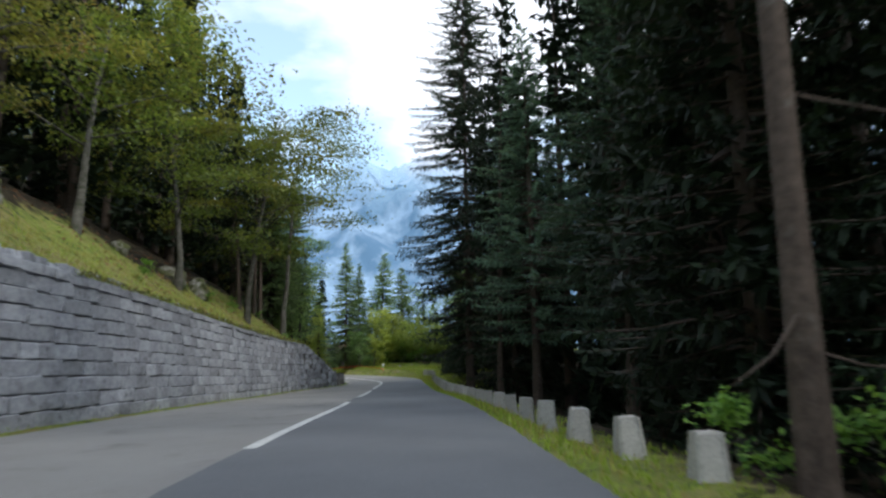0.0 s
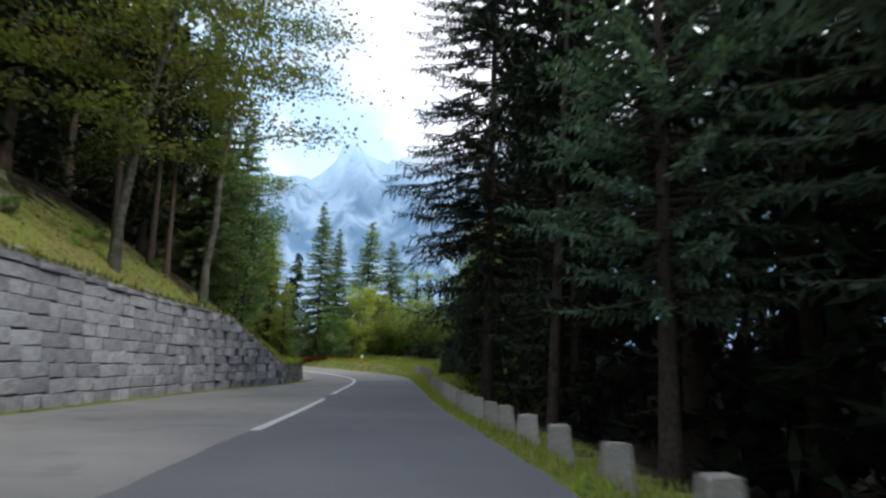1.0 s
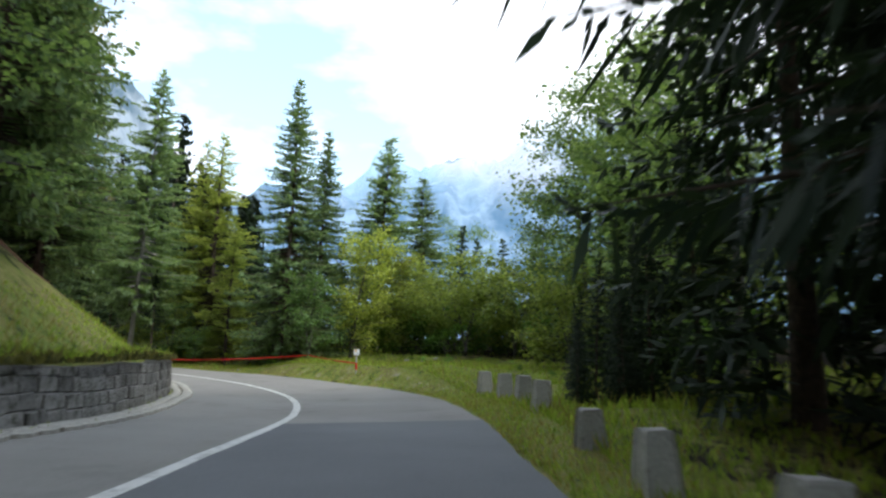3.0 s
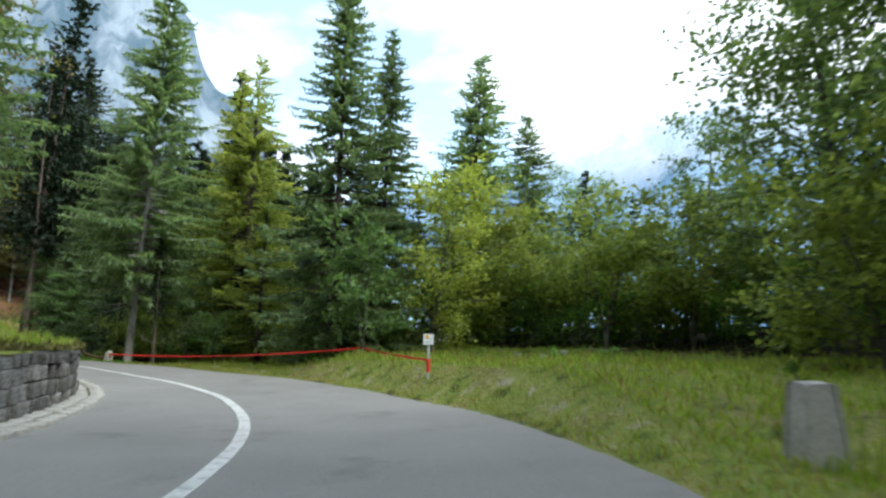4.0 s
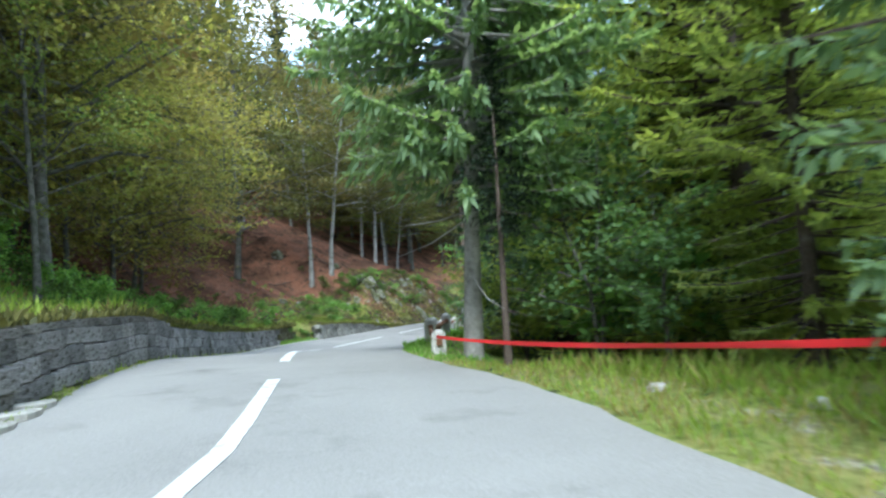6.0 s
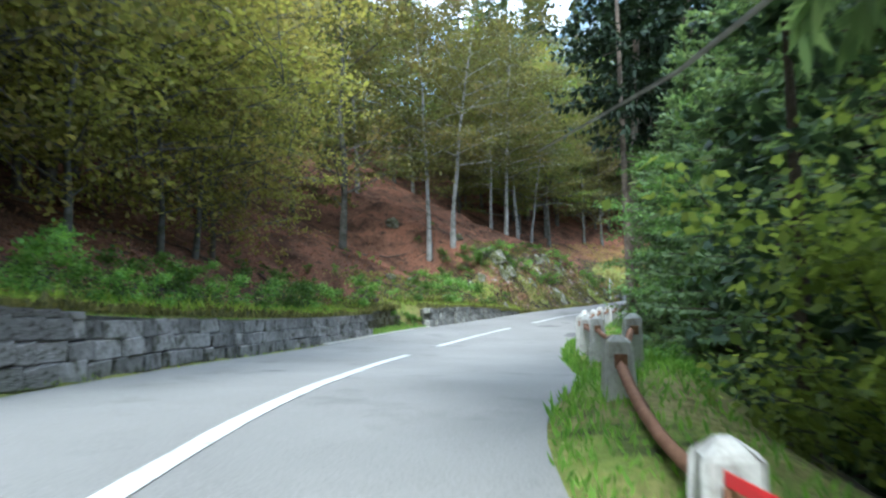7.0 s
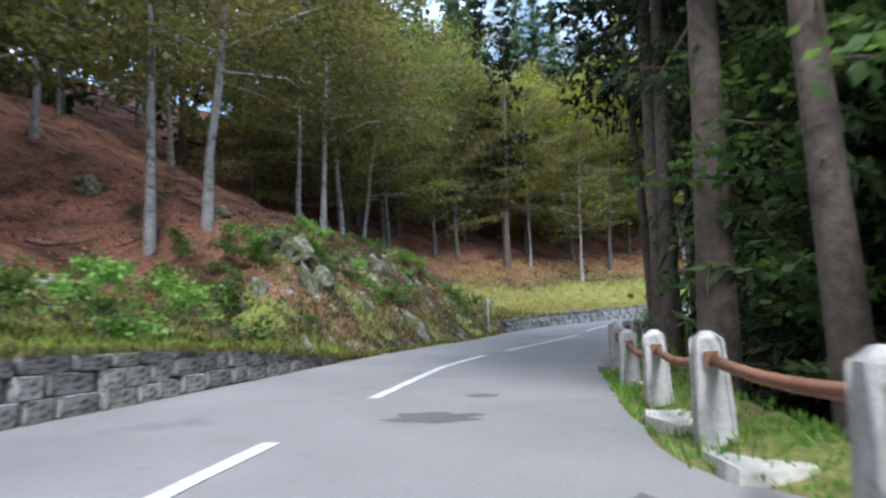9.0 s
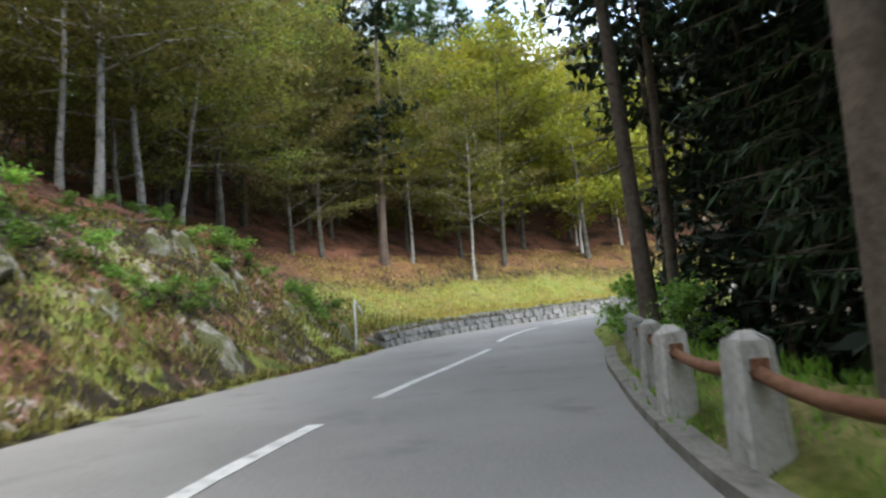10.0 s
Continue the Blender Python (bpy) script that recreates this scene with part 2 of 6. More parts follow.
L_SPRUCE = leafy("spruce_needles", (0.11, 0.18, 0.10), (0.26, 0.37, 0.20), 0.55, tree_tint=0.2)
# Near-black needles: the wood's shade is put into their colour.
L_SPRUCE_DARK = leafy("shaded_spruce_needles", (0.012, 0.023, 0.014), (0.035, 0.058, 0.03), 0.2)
# Brighter copy of the spruce needles; open light is put into the colour.
L_SPRUCE_EDGE = leafy("lit_roadside_spruce_needles", (0.15, 0.235, 0.135), (0.34, 0.47, 0.26), 0.6, tree_tint=0.15)
L_SPRUCE_BLUE = leafy("blue_spruce_needles", (0.055, 0.105, 0.083), (0.155, 0.245, 0.185), 0.35)
L_SPRUCE_PALE = leafy("yellowing_spruce_needles", (0.24, 0.32, 0.10), (0.50, 0.57, 0.18), 0.68, tree_tint=0.15)
L_BEECH = leafy("beech_leaves", (0.075, 0.12, 0.035), (0.22, 0.285, 0.085), 0.55, autumn=(0.27, 0.24, 0.07))
L_AUTUMN = leafy("turning_beech_leaves", (0.12, 0.135, 0.045), (0.33, 0.32, 0.115), 0.55, autumn=(0.27, 0.19, 0.085))
L_ASH = leafy("green_leaves", (0.10, 0.175, 0.075), (0.28, 0.40, 0.165), 0.55)
# Yellow-green sprays above the wall, lightened in colour for the light on them.
L_SPRAY = leafy("lit_yellowing_beech_sprays", (0.20, 0.225, 0.065), (0.50, 0.51, 0.17), 0.62, autumn=(0.40, 0.30, 0.14))
# Olive crowns of the slope; the forest's shade is put into a darker leaf.
L_OLIVE = leafy("shaded_olive_beech_leaves", (0.055, 0.064, 0.027), (0.18, 0.187, 0.074), 0.55, autumn=(0.22, 0.17, 0.085))
L_ASPEN = leafy("aspen_leaves", (0.20, 0.26, 0.06), (0.46, 0.53, 0.15), 0.65)
# Beech leaves beyond the bend, with sunshine mixed into the bright colour.
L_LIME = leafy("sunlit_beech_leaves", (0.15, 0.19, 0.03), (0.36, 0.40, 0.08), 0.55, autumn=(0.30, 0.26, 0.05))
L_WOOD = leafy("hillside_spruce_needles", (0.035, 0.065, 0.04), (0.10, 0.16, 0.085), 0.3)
L_HAZEL = leafy("hazel_leaves", (0.15, 0.215, 0.06), (0.37, 0.45, 0.135), 0.58)
L_MAPLE = leafy("maple_leaves", (0.085, 0.165, 0.06), (0.22, 0.36, 0.13), 0.5)
L_FERN = leafy("fern_leaves", (0.08, 0.18, 0.045), (0.26, 0.44, 0.115), 0.55, tree_tint=0.6)
L_GRASS = leafy("grass_blades", (0.19, 0.30, 0.045), (0.42, 0.54, 0.11), 0.6, tree_tint=0.0)
L_VERGE = leafy("fresh_grass_blades", (0.10, 0.24, 0.04), (0.29, 0.50, 0.11), 0.6, tree_tint=0.0)
L_DRY = leafy("dry_grass_blades", (0.20, 0.17, 0.055), (0.42, 0.36, 0.13), 0.4, tree_tint=0.0)
# Dry grass of the far bank, its yellow brightened in place of direct sun.
L_STRAW = leafy("sunlit_straw_blades", (0.32, 0.26, 0.08), (0.60, 0.49, 0.17), 0.5, tree_tint=0.0)
L_MOSS = leafy("moss_and_stalks", (0.05, 0.055, 0.018), (0.20, 0.19, 0.06), 0.3, tree_tint=0.0)
L_LITTER = leafy("fallen_leaves", (0.09, 0.042, 0.027), (0.33, 0.165, 0.10), 0.15, tree_tint=0.0)


def ground_material():
    """Grass, leaf litter, bare earth and stones, laid out by the mesh's own areas."""
    m, nt, b = mat("ground", 0.95, 0.15)
    fine, mid, big = noise_node(nt, 14, 4), noise_node(nt, 2.2, 5), noise_node(nt, 0.55, 6)
    grass = ramp_node(nt, fine.outputs["Fac"], [(0.3, (0.07, 0.115, 0.02)), (0.52, (0.16, 0.215, 0.04)), (0.7, (0.27, 0.27, 0.08))])
    dry = ramp_node(nt, mid.outputs["Fac"], [(0.4, (0.12, 0.17, 0.03)), (0.65, (0.29, 0.25, 0.09))])
    grass = mix_node(nt, 0.45, grass, dry)
    tired = ramp_node(nt, big.outputs["Fac"], [(0.46, (0, 0, 0)), (0.62, (0.6, 0.6, 0.6))])
    grass = mix_node(nt, tired, grass, ramp_node(nt, fine.outputs["Fac"], [(0.35, (0.10, 0.075, 0.035)), (0.65, (0.30, 0.24, 0.12))]))
    litter = ramp_node(nt, fine.outputs["Fac"], [(0.3, (0.05, 0.026, 0.018)), (0.5, (0.155, 0.074, 0.048)), (0.7, (0.29, 0.155, 0.102))])
    worn = ramp_node(nt, big.outputs["Fac"], [(0.36, (0.34, 0.35, 0.31)), (0.47, (0.8, 0.82, 0.8)), (0.60, (1.2, 1.12, 1.05))])
    litter = mix_node(nt, 1.0, litter, worn, "MULTIPLY")
    earth = ramp_node(nt, mid.outputs["Fac"], [(0.35, (0.02, 0.018, 0.012)), (0.65, (0.065, 0.05, 0.032))])
    at = nt.nodes.new("ShaderNodeAttribute")
    at.attribute_name = "cover"
    sep = nt.nodes.new("ShaderNodeSeparateColor")
    nt.links.new(at.outputs["Color"], sep.inputs["Color"])

    def edge(src):
        add = nt.nodes.new("ShaderNodeMath")
        add.operation = "MULTIPLY_ADD"
        nt.links.new(mid.outputs["Fac"], add.inputs[0])
        add.inputs[1].default_value = 0.9
        nt.links.new(src, add.inputs[2])
        return ramp_node(nt, add.outputs[0], [(0.85, (0, 0, 0)), (1.02, (1, 1, 1))])

    col = mix_node(nt, edge(sep.outputs["Red"]), earth, grass)
    col = mix_node(nt, edge(sep.outputs["Green"]), col, litter)
    stones = ramp_node(nt, fine.outputs["Fac"], [(0.35, (0.14, 0.13, 0.11)), (0.65, (0.42, 0.40, 0.36))])
    col = mix_node(nt, edge(sep.outputs["Blue"]), col, stones)
    nt.links.new(col, b.inputs["Base Color"])
    bump_node(nt, b, fine.outputs["Fac"], 0.8, 0.06)
    return m


M_GROUND = ground_material()

# ---- the plan: one mountain road round a wooded spur ----
# nodes of the driven line: x, y, height of the road
ROUTE = [
    (1.3, -40, 0.9), (1.1, -26, 0.65), (0.55, -12, 0.3), (0, 0, 0), (-0.47, 8.25, -0.18), (-0.77, 16.21, -0.41), (-1.14, 24.04, -0.69), (-1.53, 31.38, -0.98), (-1.91, 38.29, -1.2), (-2.28, 44.86, -1.32), (-2.82, 50.98, -1.42), (-3.68, 56.55, -1.51), (-4.88, 61.47, -1.56), (-6.65, 65.79, -1.57), (-9.11, 69.44, -1.51), (-12.11, 72.21, -1.45), (-15.54, 74.28, -1.36), (-19.26, 76.35, -1.2), (-23.63, 78.44, -1.13), (-27.99, 80.61, -1.35), (-32, 83.1, -1.54), (-35.87, 85.98, -1.61), (-39.46, 89.12, -1.56), (-42.59, 92.54, -1.42), (-45.82, 96.21, -1.28), (-48.75, 100.24, -1.13), (-52.04, 105.38, -0.94), (-54.82, 110.6, -0.62), (-56.38, 116.28, -0.3), (-56.5, 122.69, 0.06), (-54.36, 130.6, 0.51), (-48.9, 141.38, 1.17), (-40.39, 153.03, 1.97), (-33.01, 161.72, 2.59)]


def catmull(nodes, per=12):
    n = [np.array(p, float) for p in nodes]
    n = [2 * n[0] - n[1], *n, 2 * n[-1] - n[-2]]
    out = []
    for a, b, c, d in zip(n, n[1:], n[2:], n[3:]):
        for k in range(per):
            u = k / per
            out.append(0.5 * (2 * b + (c - a) * u + (2 * a - 5 * b + 4 * c - d) * u * u + (3 * b - a - 3 * c + d) * u ** 3))
    return np.array([*out, n[-2]])


LINE = catmull(ROUTE)
STEP = np.concatenate([[0], np.cumsum(np.hypot(*np.diff(LINE[:, :2], axis=0).T))])
_start = int(np.argmin(np.hypot(LINE[:, 0], LINE[:, 1])))
STEP -= STEP[_start]
S_MIN, S_MAX = STEP[0], STEP[-1]
TAN = np.gradient(LINE[:, :2], axis=0)
TAN /= np.hypot(TAN[:, 0], TAN[:, 1])[:, None]

# width of the road to the right of the driven line, place of the centre line, and width to the left
RIGHT = ((-45, 1.5), (5, 1.46), (10, 1.52), (22, 1.4), (36, 1.14), (47, 1.08), (52, 1.25), (57, 1.66), (62, 1.95), (66.5, 1.9), (69.5, 1.5), (72.5, 1.48), (75, 1.66), (76.5, 1.74), (78.5, 1.66), (80.5, 1.47), (82, 1.18), (83.8, 0.7), (85.2, 0.45), (86.6, 0.36), (88, 0.5), (89.5, 0.85), (91, 1.22), (93, 1.28), (98, 1.24), (103, 1.2), (103.9, 1.3), (104.4, 1.85), (106.2, 1.75), (106.9, 1.3), (110, 1.24), (113, 1.22), (115, 1.36), (117.5, 1.62), (120, 1.86), (122, 2), (126, 2.4), (131, 2.4), (138, 2), (200, 1.8))
CENTRE = ((-45, -1.95), (8, -1.99), (18.5, -2.04), (24, -2.19), (40, -2.4), (44.5, -2.36), (54, -2), (58, -1.76), (63, -1.71), (70, -1.7), (74, -1.54), (77, -1.36), (79.5, -1.3), (82.5, -1.52), (86, -1.68), (91.6, -1.78), (96, -1.9), (99.5, -2.03), (103.6, -2.05), (108, -1.9), (110.6, -1.81), (115, -1.74), (118.2, -1.45), (120, -1.2), (124, -0.8), (129, -0.45), (134, -0.6), (141, -1.0), (200, -1.3))
LEFT = ((-45, -6.6), (10, -6.7), (27, -7.2), (38, -7.2), (42, -6.75), (44.1, -6.15), (45.4, -5.75), (47.6, -5.2), (51.2, -4.75), (56, -4.45), (62.6, -4.5), (68.4, -4.2), (75, -3.5), (79, -3.2), (81, -3.45), (84, -4), (88, -4.3), (93.3, -4.8), (98, -5.05), (103, -5.4), (105.2, -5.43), (107.4, -5.3), (110, -5), (113.3, -4.72), (116, -4.6), (119, -4.6), (123, -4.5), (130, -4.25), (138, -4.6), (200, -4.6))
SETBACK = ((-45, 0.35), (46, 0.35), (50, 0.2), (55, 0.55), (66, 0.6), (73, 0.5), (77, 0.4), (80, 0.3), (85, 0.15), (103.35, 0.1), (103.5, 1.3), (107.78, 1.4), (107.9, 0.05), (200, 0.1))
WALL_H = ((-45, 3.2), (12, 3.2), (36, 3.1), (41, 3.05), (42.7, 2.95), (43.8, 2.57), (45.3, 1.97), (47.7, 0.94), (53, 0.86), (60, 0.98), (66, 0.95), (76, 0.85), (87, 0.87), (95, 0.8), (103.3, 0.76), (104.2, 0.72), (107.8, 0.76), (109, 0.76), (110.5, 0.7), (112.5, 0.56), (114.5, 0.38), (117, 0.1), (131, 0.1), (132, 0.45), (136, 0.58), (146, 0.7), (200, 1.0))


# cross fall of the road: rise to the right for each metre
BANK = ((-45, 0.0), (52, 0.0), (58, 0.04), (73, 0.04), (82, 0.0), (200, 0.0))


def table(rows, s):
    return np.interp(s, [r[0] for r in rows], [r[1] for r in rows])


def on_route(s, off=0.0, up=0.0):
    """The place at s metres along the driven line, off metres to its right, up above the road."""
    x, y, z = (np.interp(s, STEP, LINE[:, k]) for k in range(3))
    tx, ty = np.interp(s, STEP, TAN[:, 0]), np.interp(s, STEP, TAN[:, 1])
    n = math.hypot(tx, ty)
    tilt = float(table(BANK, s)) * min(max(off, -2.0), 3.0)
    return Vector((x + ty / n * off, y - tx / n * off, z + tilt + up))


def heading(s):
    """The turn about z, in degrees, that lays a thing's y axis along the road at s."""
    return math.degrees(math.atan2(-np.interp(s, STEP, TAN[:, 0]), np.interp(s, STEP, TAN[:, 1])))


def to_route(x, y):
    """Distance along the driven line, offset to the right and road height for arrays of places."""
    x, y = np.asarray(x, float).ravel(), np.asarray(y, float).ravel()
    s, off, z = np.empty(len(x)), np.empty(len(x)), np.empty(len(x))
    for k in range(0, len(x), 4000):
        dx, dy = x[k:k + 4000, None] - LINE[None, :, 0], y[k:k + 4000, None] - LINE[None, :, 1]
        i = (dx * dx + dy * dy).argmin(1)
        r = np.arange(len(i))
        along = dx[r, i] * TAN[i, 0] + dy[r, i] * TAN[i, 1]
        across = dx[r, i] * TAN[i, 1] - dy[r, i] * TAN[i, 0]
        s[k:k + 4000] = STEP[i] + np.clip(along, -1, 1)
        far = np.hypot(dx[r, i], dy[r, i])
        off[k:k + 4000] = np.where(across < 0, -far, far)
        z[k:k + 4000] = LINE[i, 2]
    return s, off, z + table(BANK, s) * np.clip(off, -2.0, 3.0)


def smooth(a, b, v):
    t = np.clip((v - a) / (b - a), 0, 1)
    return t * t * (3 - 2 * t)


def wavy(x, y, scale, seed=0.0):
    """A cheap rolling field in -1..1."""
    x, y = x / scale + seed, y / scale - seed * 0.7
    return (np.sin(x * 1.7 + 1.3 * np.sin(y * 1.1)) + np.sin(y * 2.1 + 1.7 * np.sin(x * 0.9)) + 0.6 * np.sin(x * 4.3 + y * 3.1)) / 2.6


def ground_z(x, y):
    x, y = np.asarray(x, float).ravel(), np.asarray(y, float).ravel()
    s, off, zr = to_route(x, y)
    er, el, hw = table(RIGHT, s), table(LEFT, s), table(WALL_H, s)
    bumps = 0.10 * wavy(x, y, 1.3) + 0.16 * wavy(x, y, 4.1, 2.0)
    # right of the road: a wooded drop, then the meadow outside the bend, then a steep drop again
    d = np.maximum(off - er, 0)
    meadow = smooth(47, 55, s) * (1 - smooth(79, 87, s))
    late = smooth(82, 90, s)
    drop1 = -0.30 * smooth(0.15, 1.3, d) - 0.30 * np.clip(d - 2.2, 0, 9) - 0.08 * np.maximum(d - 11, 0)
    drop2 = (0.17 + 0.17 * smooth(111, 115.5, s)) * smooth(0.05 + 0.2 * smooth(111, 115.5, s), 0.75 + 0.25 * (1 - smooth(111, 115.5, s)), d) - 0.75 * np.clip(d - 1.15, 0, 5.0) - 0.12 * np.maximum(d - 6.15, 0)
    rise = 0.05 * smooth(0.0, 0.5, d) + 0.095 * np.clip(d - 0.5, 0, 10.5) + 0.15 * np.clip(d - 11, 0, 7) - 0.05 * np.maximum(d - 20, 0)
    rise = np.maximum(rise, 0.62 * smooth(61, 67, s) * (1 - smooth(74, 79, s)) * smooth(0.05, 1.2, d))
    right = meadow * rise + (1 - meadow) * (late * drop2 + (1 - late) * drop1)
    right = np.maximum(right, -26) + bumps * smooth(0.2, 2.5, d)
    # left of the road: retaining walls, the bank and the hillside
    d = np.maximum(el - table(SETBACK, s) - off, 0)
    later = smooth(76, 95, s)
    rocky = smooth(116, 121, s) * (1 - smooth(128, 133, s))
    back = smooth(0.60, 0.82, d) * hw
    bank1 = 0.10 * np.clip(d - 0.42, 0, 0.6) + 0.80 * np.clip(d - 1.0, 0, 5) + 0.55 * np.maximum(d - 6, 0)
    bank2 = 0.16 * np.clip(d - 0.42, 0, 2.0) + 0.44 * np.clip(d - 2.4, 0, 10) + 0.55 * np.maximum(d - 12.4, 0)
    bank3 = 1.15 * np.clip(d - 0.4, 0, 3.2) + 0.38 * np.clip(d - 3.6, 0, 8) + 0.50 * np.maximum(d - 11.6, 0)
    bank = (1 - later) * bank1 + later * ((1 - rocky) * bank2 + rocky * bank3)
    cap = np.where(s > 78, 42.0, 26.0) * (1 - smooth(S_MAX - 14, S_MAX - 4, s))
    bank = np.where(bank < 0.6 * cap, bank, cap * (0.6 + 0.4 * (1 - np.exp(-(bank - 0.6 * cap) / (0.4 * cap + 0.01)))))
    left = back + bank + bumps * smooth(0.6, 3.5, d) * (1 + rocky) + 0.22 * rocky * smooth(0.3, 1.2, d) * wavy(x, y, 0.75, 5.0)
    z = zr + np.where(off > er, right, np.where(off < el, left + 0.02 * smooth(0.0, 0.15, el - off), -0.07))
    return z


def ground_at(x, y):
    return float(ground_z([x], [y])[0])


# ---- building helpers ----
def mesh_from(name, verts, faces, *materials):
    me = bpy.data.meshes.new(name)
    me.from_pydata([tuple(v) for v in verts], [], faces)
    for m in materials:
        me.materials.append(m)
    me.update()
    return me


def part(name, bm, material, parent=None, label=""):
    """One mesh object out of a bmesh or a finished mesh, under a thing or a part."""
    if isinstance(bm, bmesh.types.BMesh):
        me = bpy.data.meshes.new(name)
        bm.to_mesh(me)
        bm.free()
        me.materials.append(material)
    else:
        me = bm
    ob = new(name, me)
    if parent:
        ob.parent = parent
    if label:
        ob["label"] = label
    return ob


def shade_smooth(me):
    me.polygons.foreach_set("use_smooth", [True] * len(me.polygons))
    return me


def thing(name, place, label, category, group="", turn=0.0, kind=""):
    ob = new(name)
    ob.matrix_basis = pose(*place, 0, 0, turn)
    return tagged(ob, label, category, group, kind)


def box(bm, x0, x1, y0, y1, z0, z1, taper=0.0, jitter=0.0, rng=random):
    """A box whose top is drawn in by taper on each side."""
    vs = []
    for z, t in ((z0, 0.0), (z1, taper)):
        for x, y in ((x0 + t, y0 + t), (x1 - t, y0 + t), (x1 - t, y1 - t), (x0 + t, y1 - t)):
            vs.append(bm.verts.new((x + rng.uniform(-jitter, jitter), y + rng.uniform(-jitter, jitter), z + rng.uniform(-jitter, jitter))))
    for f in ((3, 2, 1, 0), (4, 5, 6, 7), (0, 1, 5, 4), (1, 2, 6, 5), (2, 3, 7, 6), (3, 0, 4, 7)):
        bm.faces.new([vs[i] for i in f])
    return vs


def tube(bm, points, radii, sides=7):
    """A tapered tube through points."""
    rings = []
    for k, (p, r) in enumerate(zip(points, radii)):
        a, b = Vector(points[max(k - 1, 0)]), Vector(points[min(k + 1, len(points) - 1)])
        d = (b - a).normalized()
        u = d.cross(Vector((0.31, 0.95, 0.1))).normalized()
        v = d.cross(u)
        rings.append([bm.verts.new(Vector(p) + (u * math.cos(2 * math.pi * i / sides) + v * math.sin(2 * math.pi * i / sides)) * r) for i in range(sides)])
    for a, b in zip(rings, rings[1:]):
        for i in range(sides):
            f = bm.faces.new((a[i], a[(i + 1) % sides], b[(i + 1) % sides], b[i]))
            f.smooth = True
    bm.faces.new(rings[-1])


# ---- the ground: one sheet out to the horizon ----
def graded(lo, hi, step, reach):
    mid = list(np.arange(lo, hi + step * 0.5, step))
    out, d, p = [], step, hi
    while p < reach:
        d *= 1.16
        p += d
        out.append(p)
    low, d, p = [], step, lo
    while p > -reach:
        d *= 1.16
        p -= d
        low.append(p)
    return np.array([*reversed(low), *mid, *out])


def build_ground():
    gx, gy = graded(-72, 12, 0.48, 3200), graded(-6, 118, 0.48, 3200)
    X, Y = np.meshgrid(gx, gy)
    x, y = X.ravel(), Y.ravel()
    z = ground_z(x, y)
    far = np.hypot(x + 25, y - 55)
    z = z * (1 - smooth(150, 500, far)) + (-14 + 6 * wavy(x, y, 160.0)) * smooth(150, 500, far)
    nx, ny = len(gx), len(gy)
    i = np.arange(nx * ny).reshape(ny, nx)
    faces = np.stack([i[:-1, :-1], i[:-1, 1:], i[1:, 1:], i[1:, :-1]], -1).reshape(-1, 4)
    me = mesh_from("ground", np.stack([x, y, z], 1), faces.tolist(), M_GROUND)
    shade_smooth(me)
    # what covers it: red grass, green leaf litter, blue stones
    s, off, zr = to_route(x, y)
    er, el = table(RIGHT, s), table(LEFT, s)
    dr, dl = off - er, el - off
    meadow = smooth(47, 55, s) * (1 - smooth(79, 87, s))
    late, hill = smooth(80, 88, s), smooth(60, 76, s)
    patch = wavy(x, y, 6.0, 1.0)
    grass = np.where(off > 0, np.maximum(meadow * (1 - smooth(9, 14, dr)), 1 - smooth(1.6, 3.2, dr)), 0)
    bank = np.where(hill < 0.5, 1 - smooth(4.0, 7.0, dl + patch), 1 - smooth(2.2 + 3.0 * smooth(132, 138, s), 4.2 + 5.0 * smooth(132, 138, s), dl + 1.2 * patch))
    grass = np.where(off < 0, np.maximum(bank, 0), grass)
    grass = np.maximum(grass, 0.85 * smooth(28, 55, np.abs(off)))
    ragged = 1 - 0.75 * smooth(114, 119, s) * (1 - smooth(132, 138, s)) * (wavy(x, y, 1.1, 7.0) > 0.05)
    grass = np.where(off < 0, grass * ragged, grass)
    litter = np.where(off < 0, np.where(hill < 0.5, 0.75 * smooth(4, 7, dl + patch), smooth(2.0 + 3.0 * smooth(132, 138, s), 4.5 + 5.0 * smooth(132, 138, s), dl + 1.3 * patch)), 0.0)
    litter = litter * smooth(58, 70, s) * (1 - smooth(75, 95, np.abs(off))) + np.where((off < 0) & (s < 64), 0.3 * smooth(5, 8, dl), 0)
    rocky = smooth(114, 119, s) * (1 - smooth(134, 139, s))
    litter = np.maximum(litter, np.where(off < 0, 0.9 * rocky * smooth(-0.25, 0.35, wavy(x, y, 1.5, 11.0)), 0))
    stone = np.where((off < 0) & (dl > 0.1), 0.46 * rocky * (1 - smooth(3, 6, dl)), 0)
    stone = np.maximum(stone, np.where((dr > 0) & (dr < 1.3) & (s > 62) & (s < 84), 0.42, 0))
    col = np.stack([np.clip(grass, 0, 1) * 0.6, np.clip(litter, 0, 1) * 0.6, np.clip(stone, 0, 1) * 0.8, np.ones_like(x)], 1)
    at = me.color_attributes.new("cover", "FLOAT_COLOR", "POINT")
    at.data.foreach_set("color", col.ravel())
    ob = new("ground", me)
    tagged(ob, "grassy verge, meadow and leaf-strewn wooded hillside beside a mountain road", "ground", kind="structure")


build_ground()


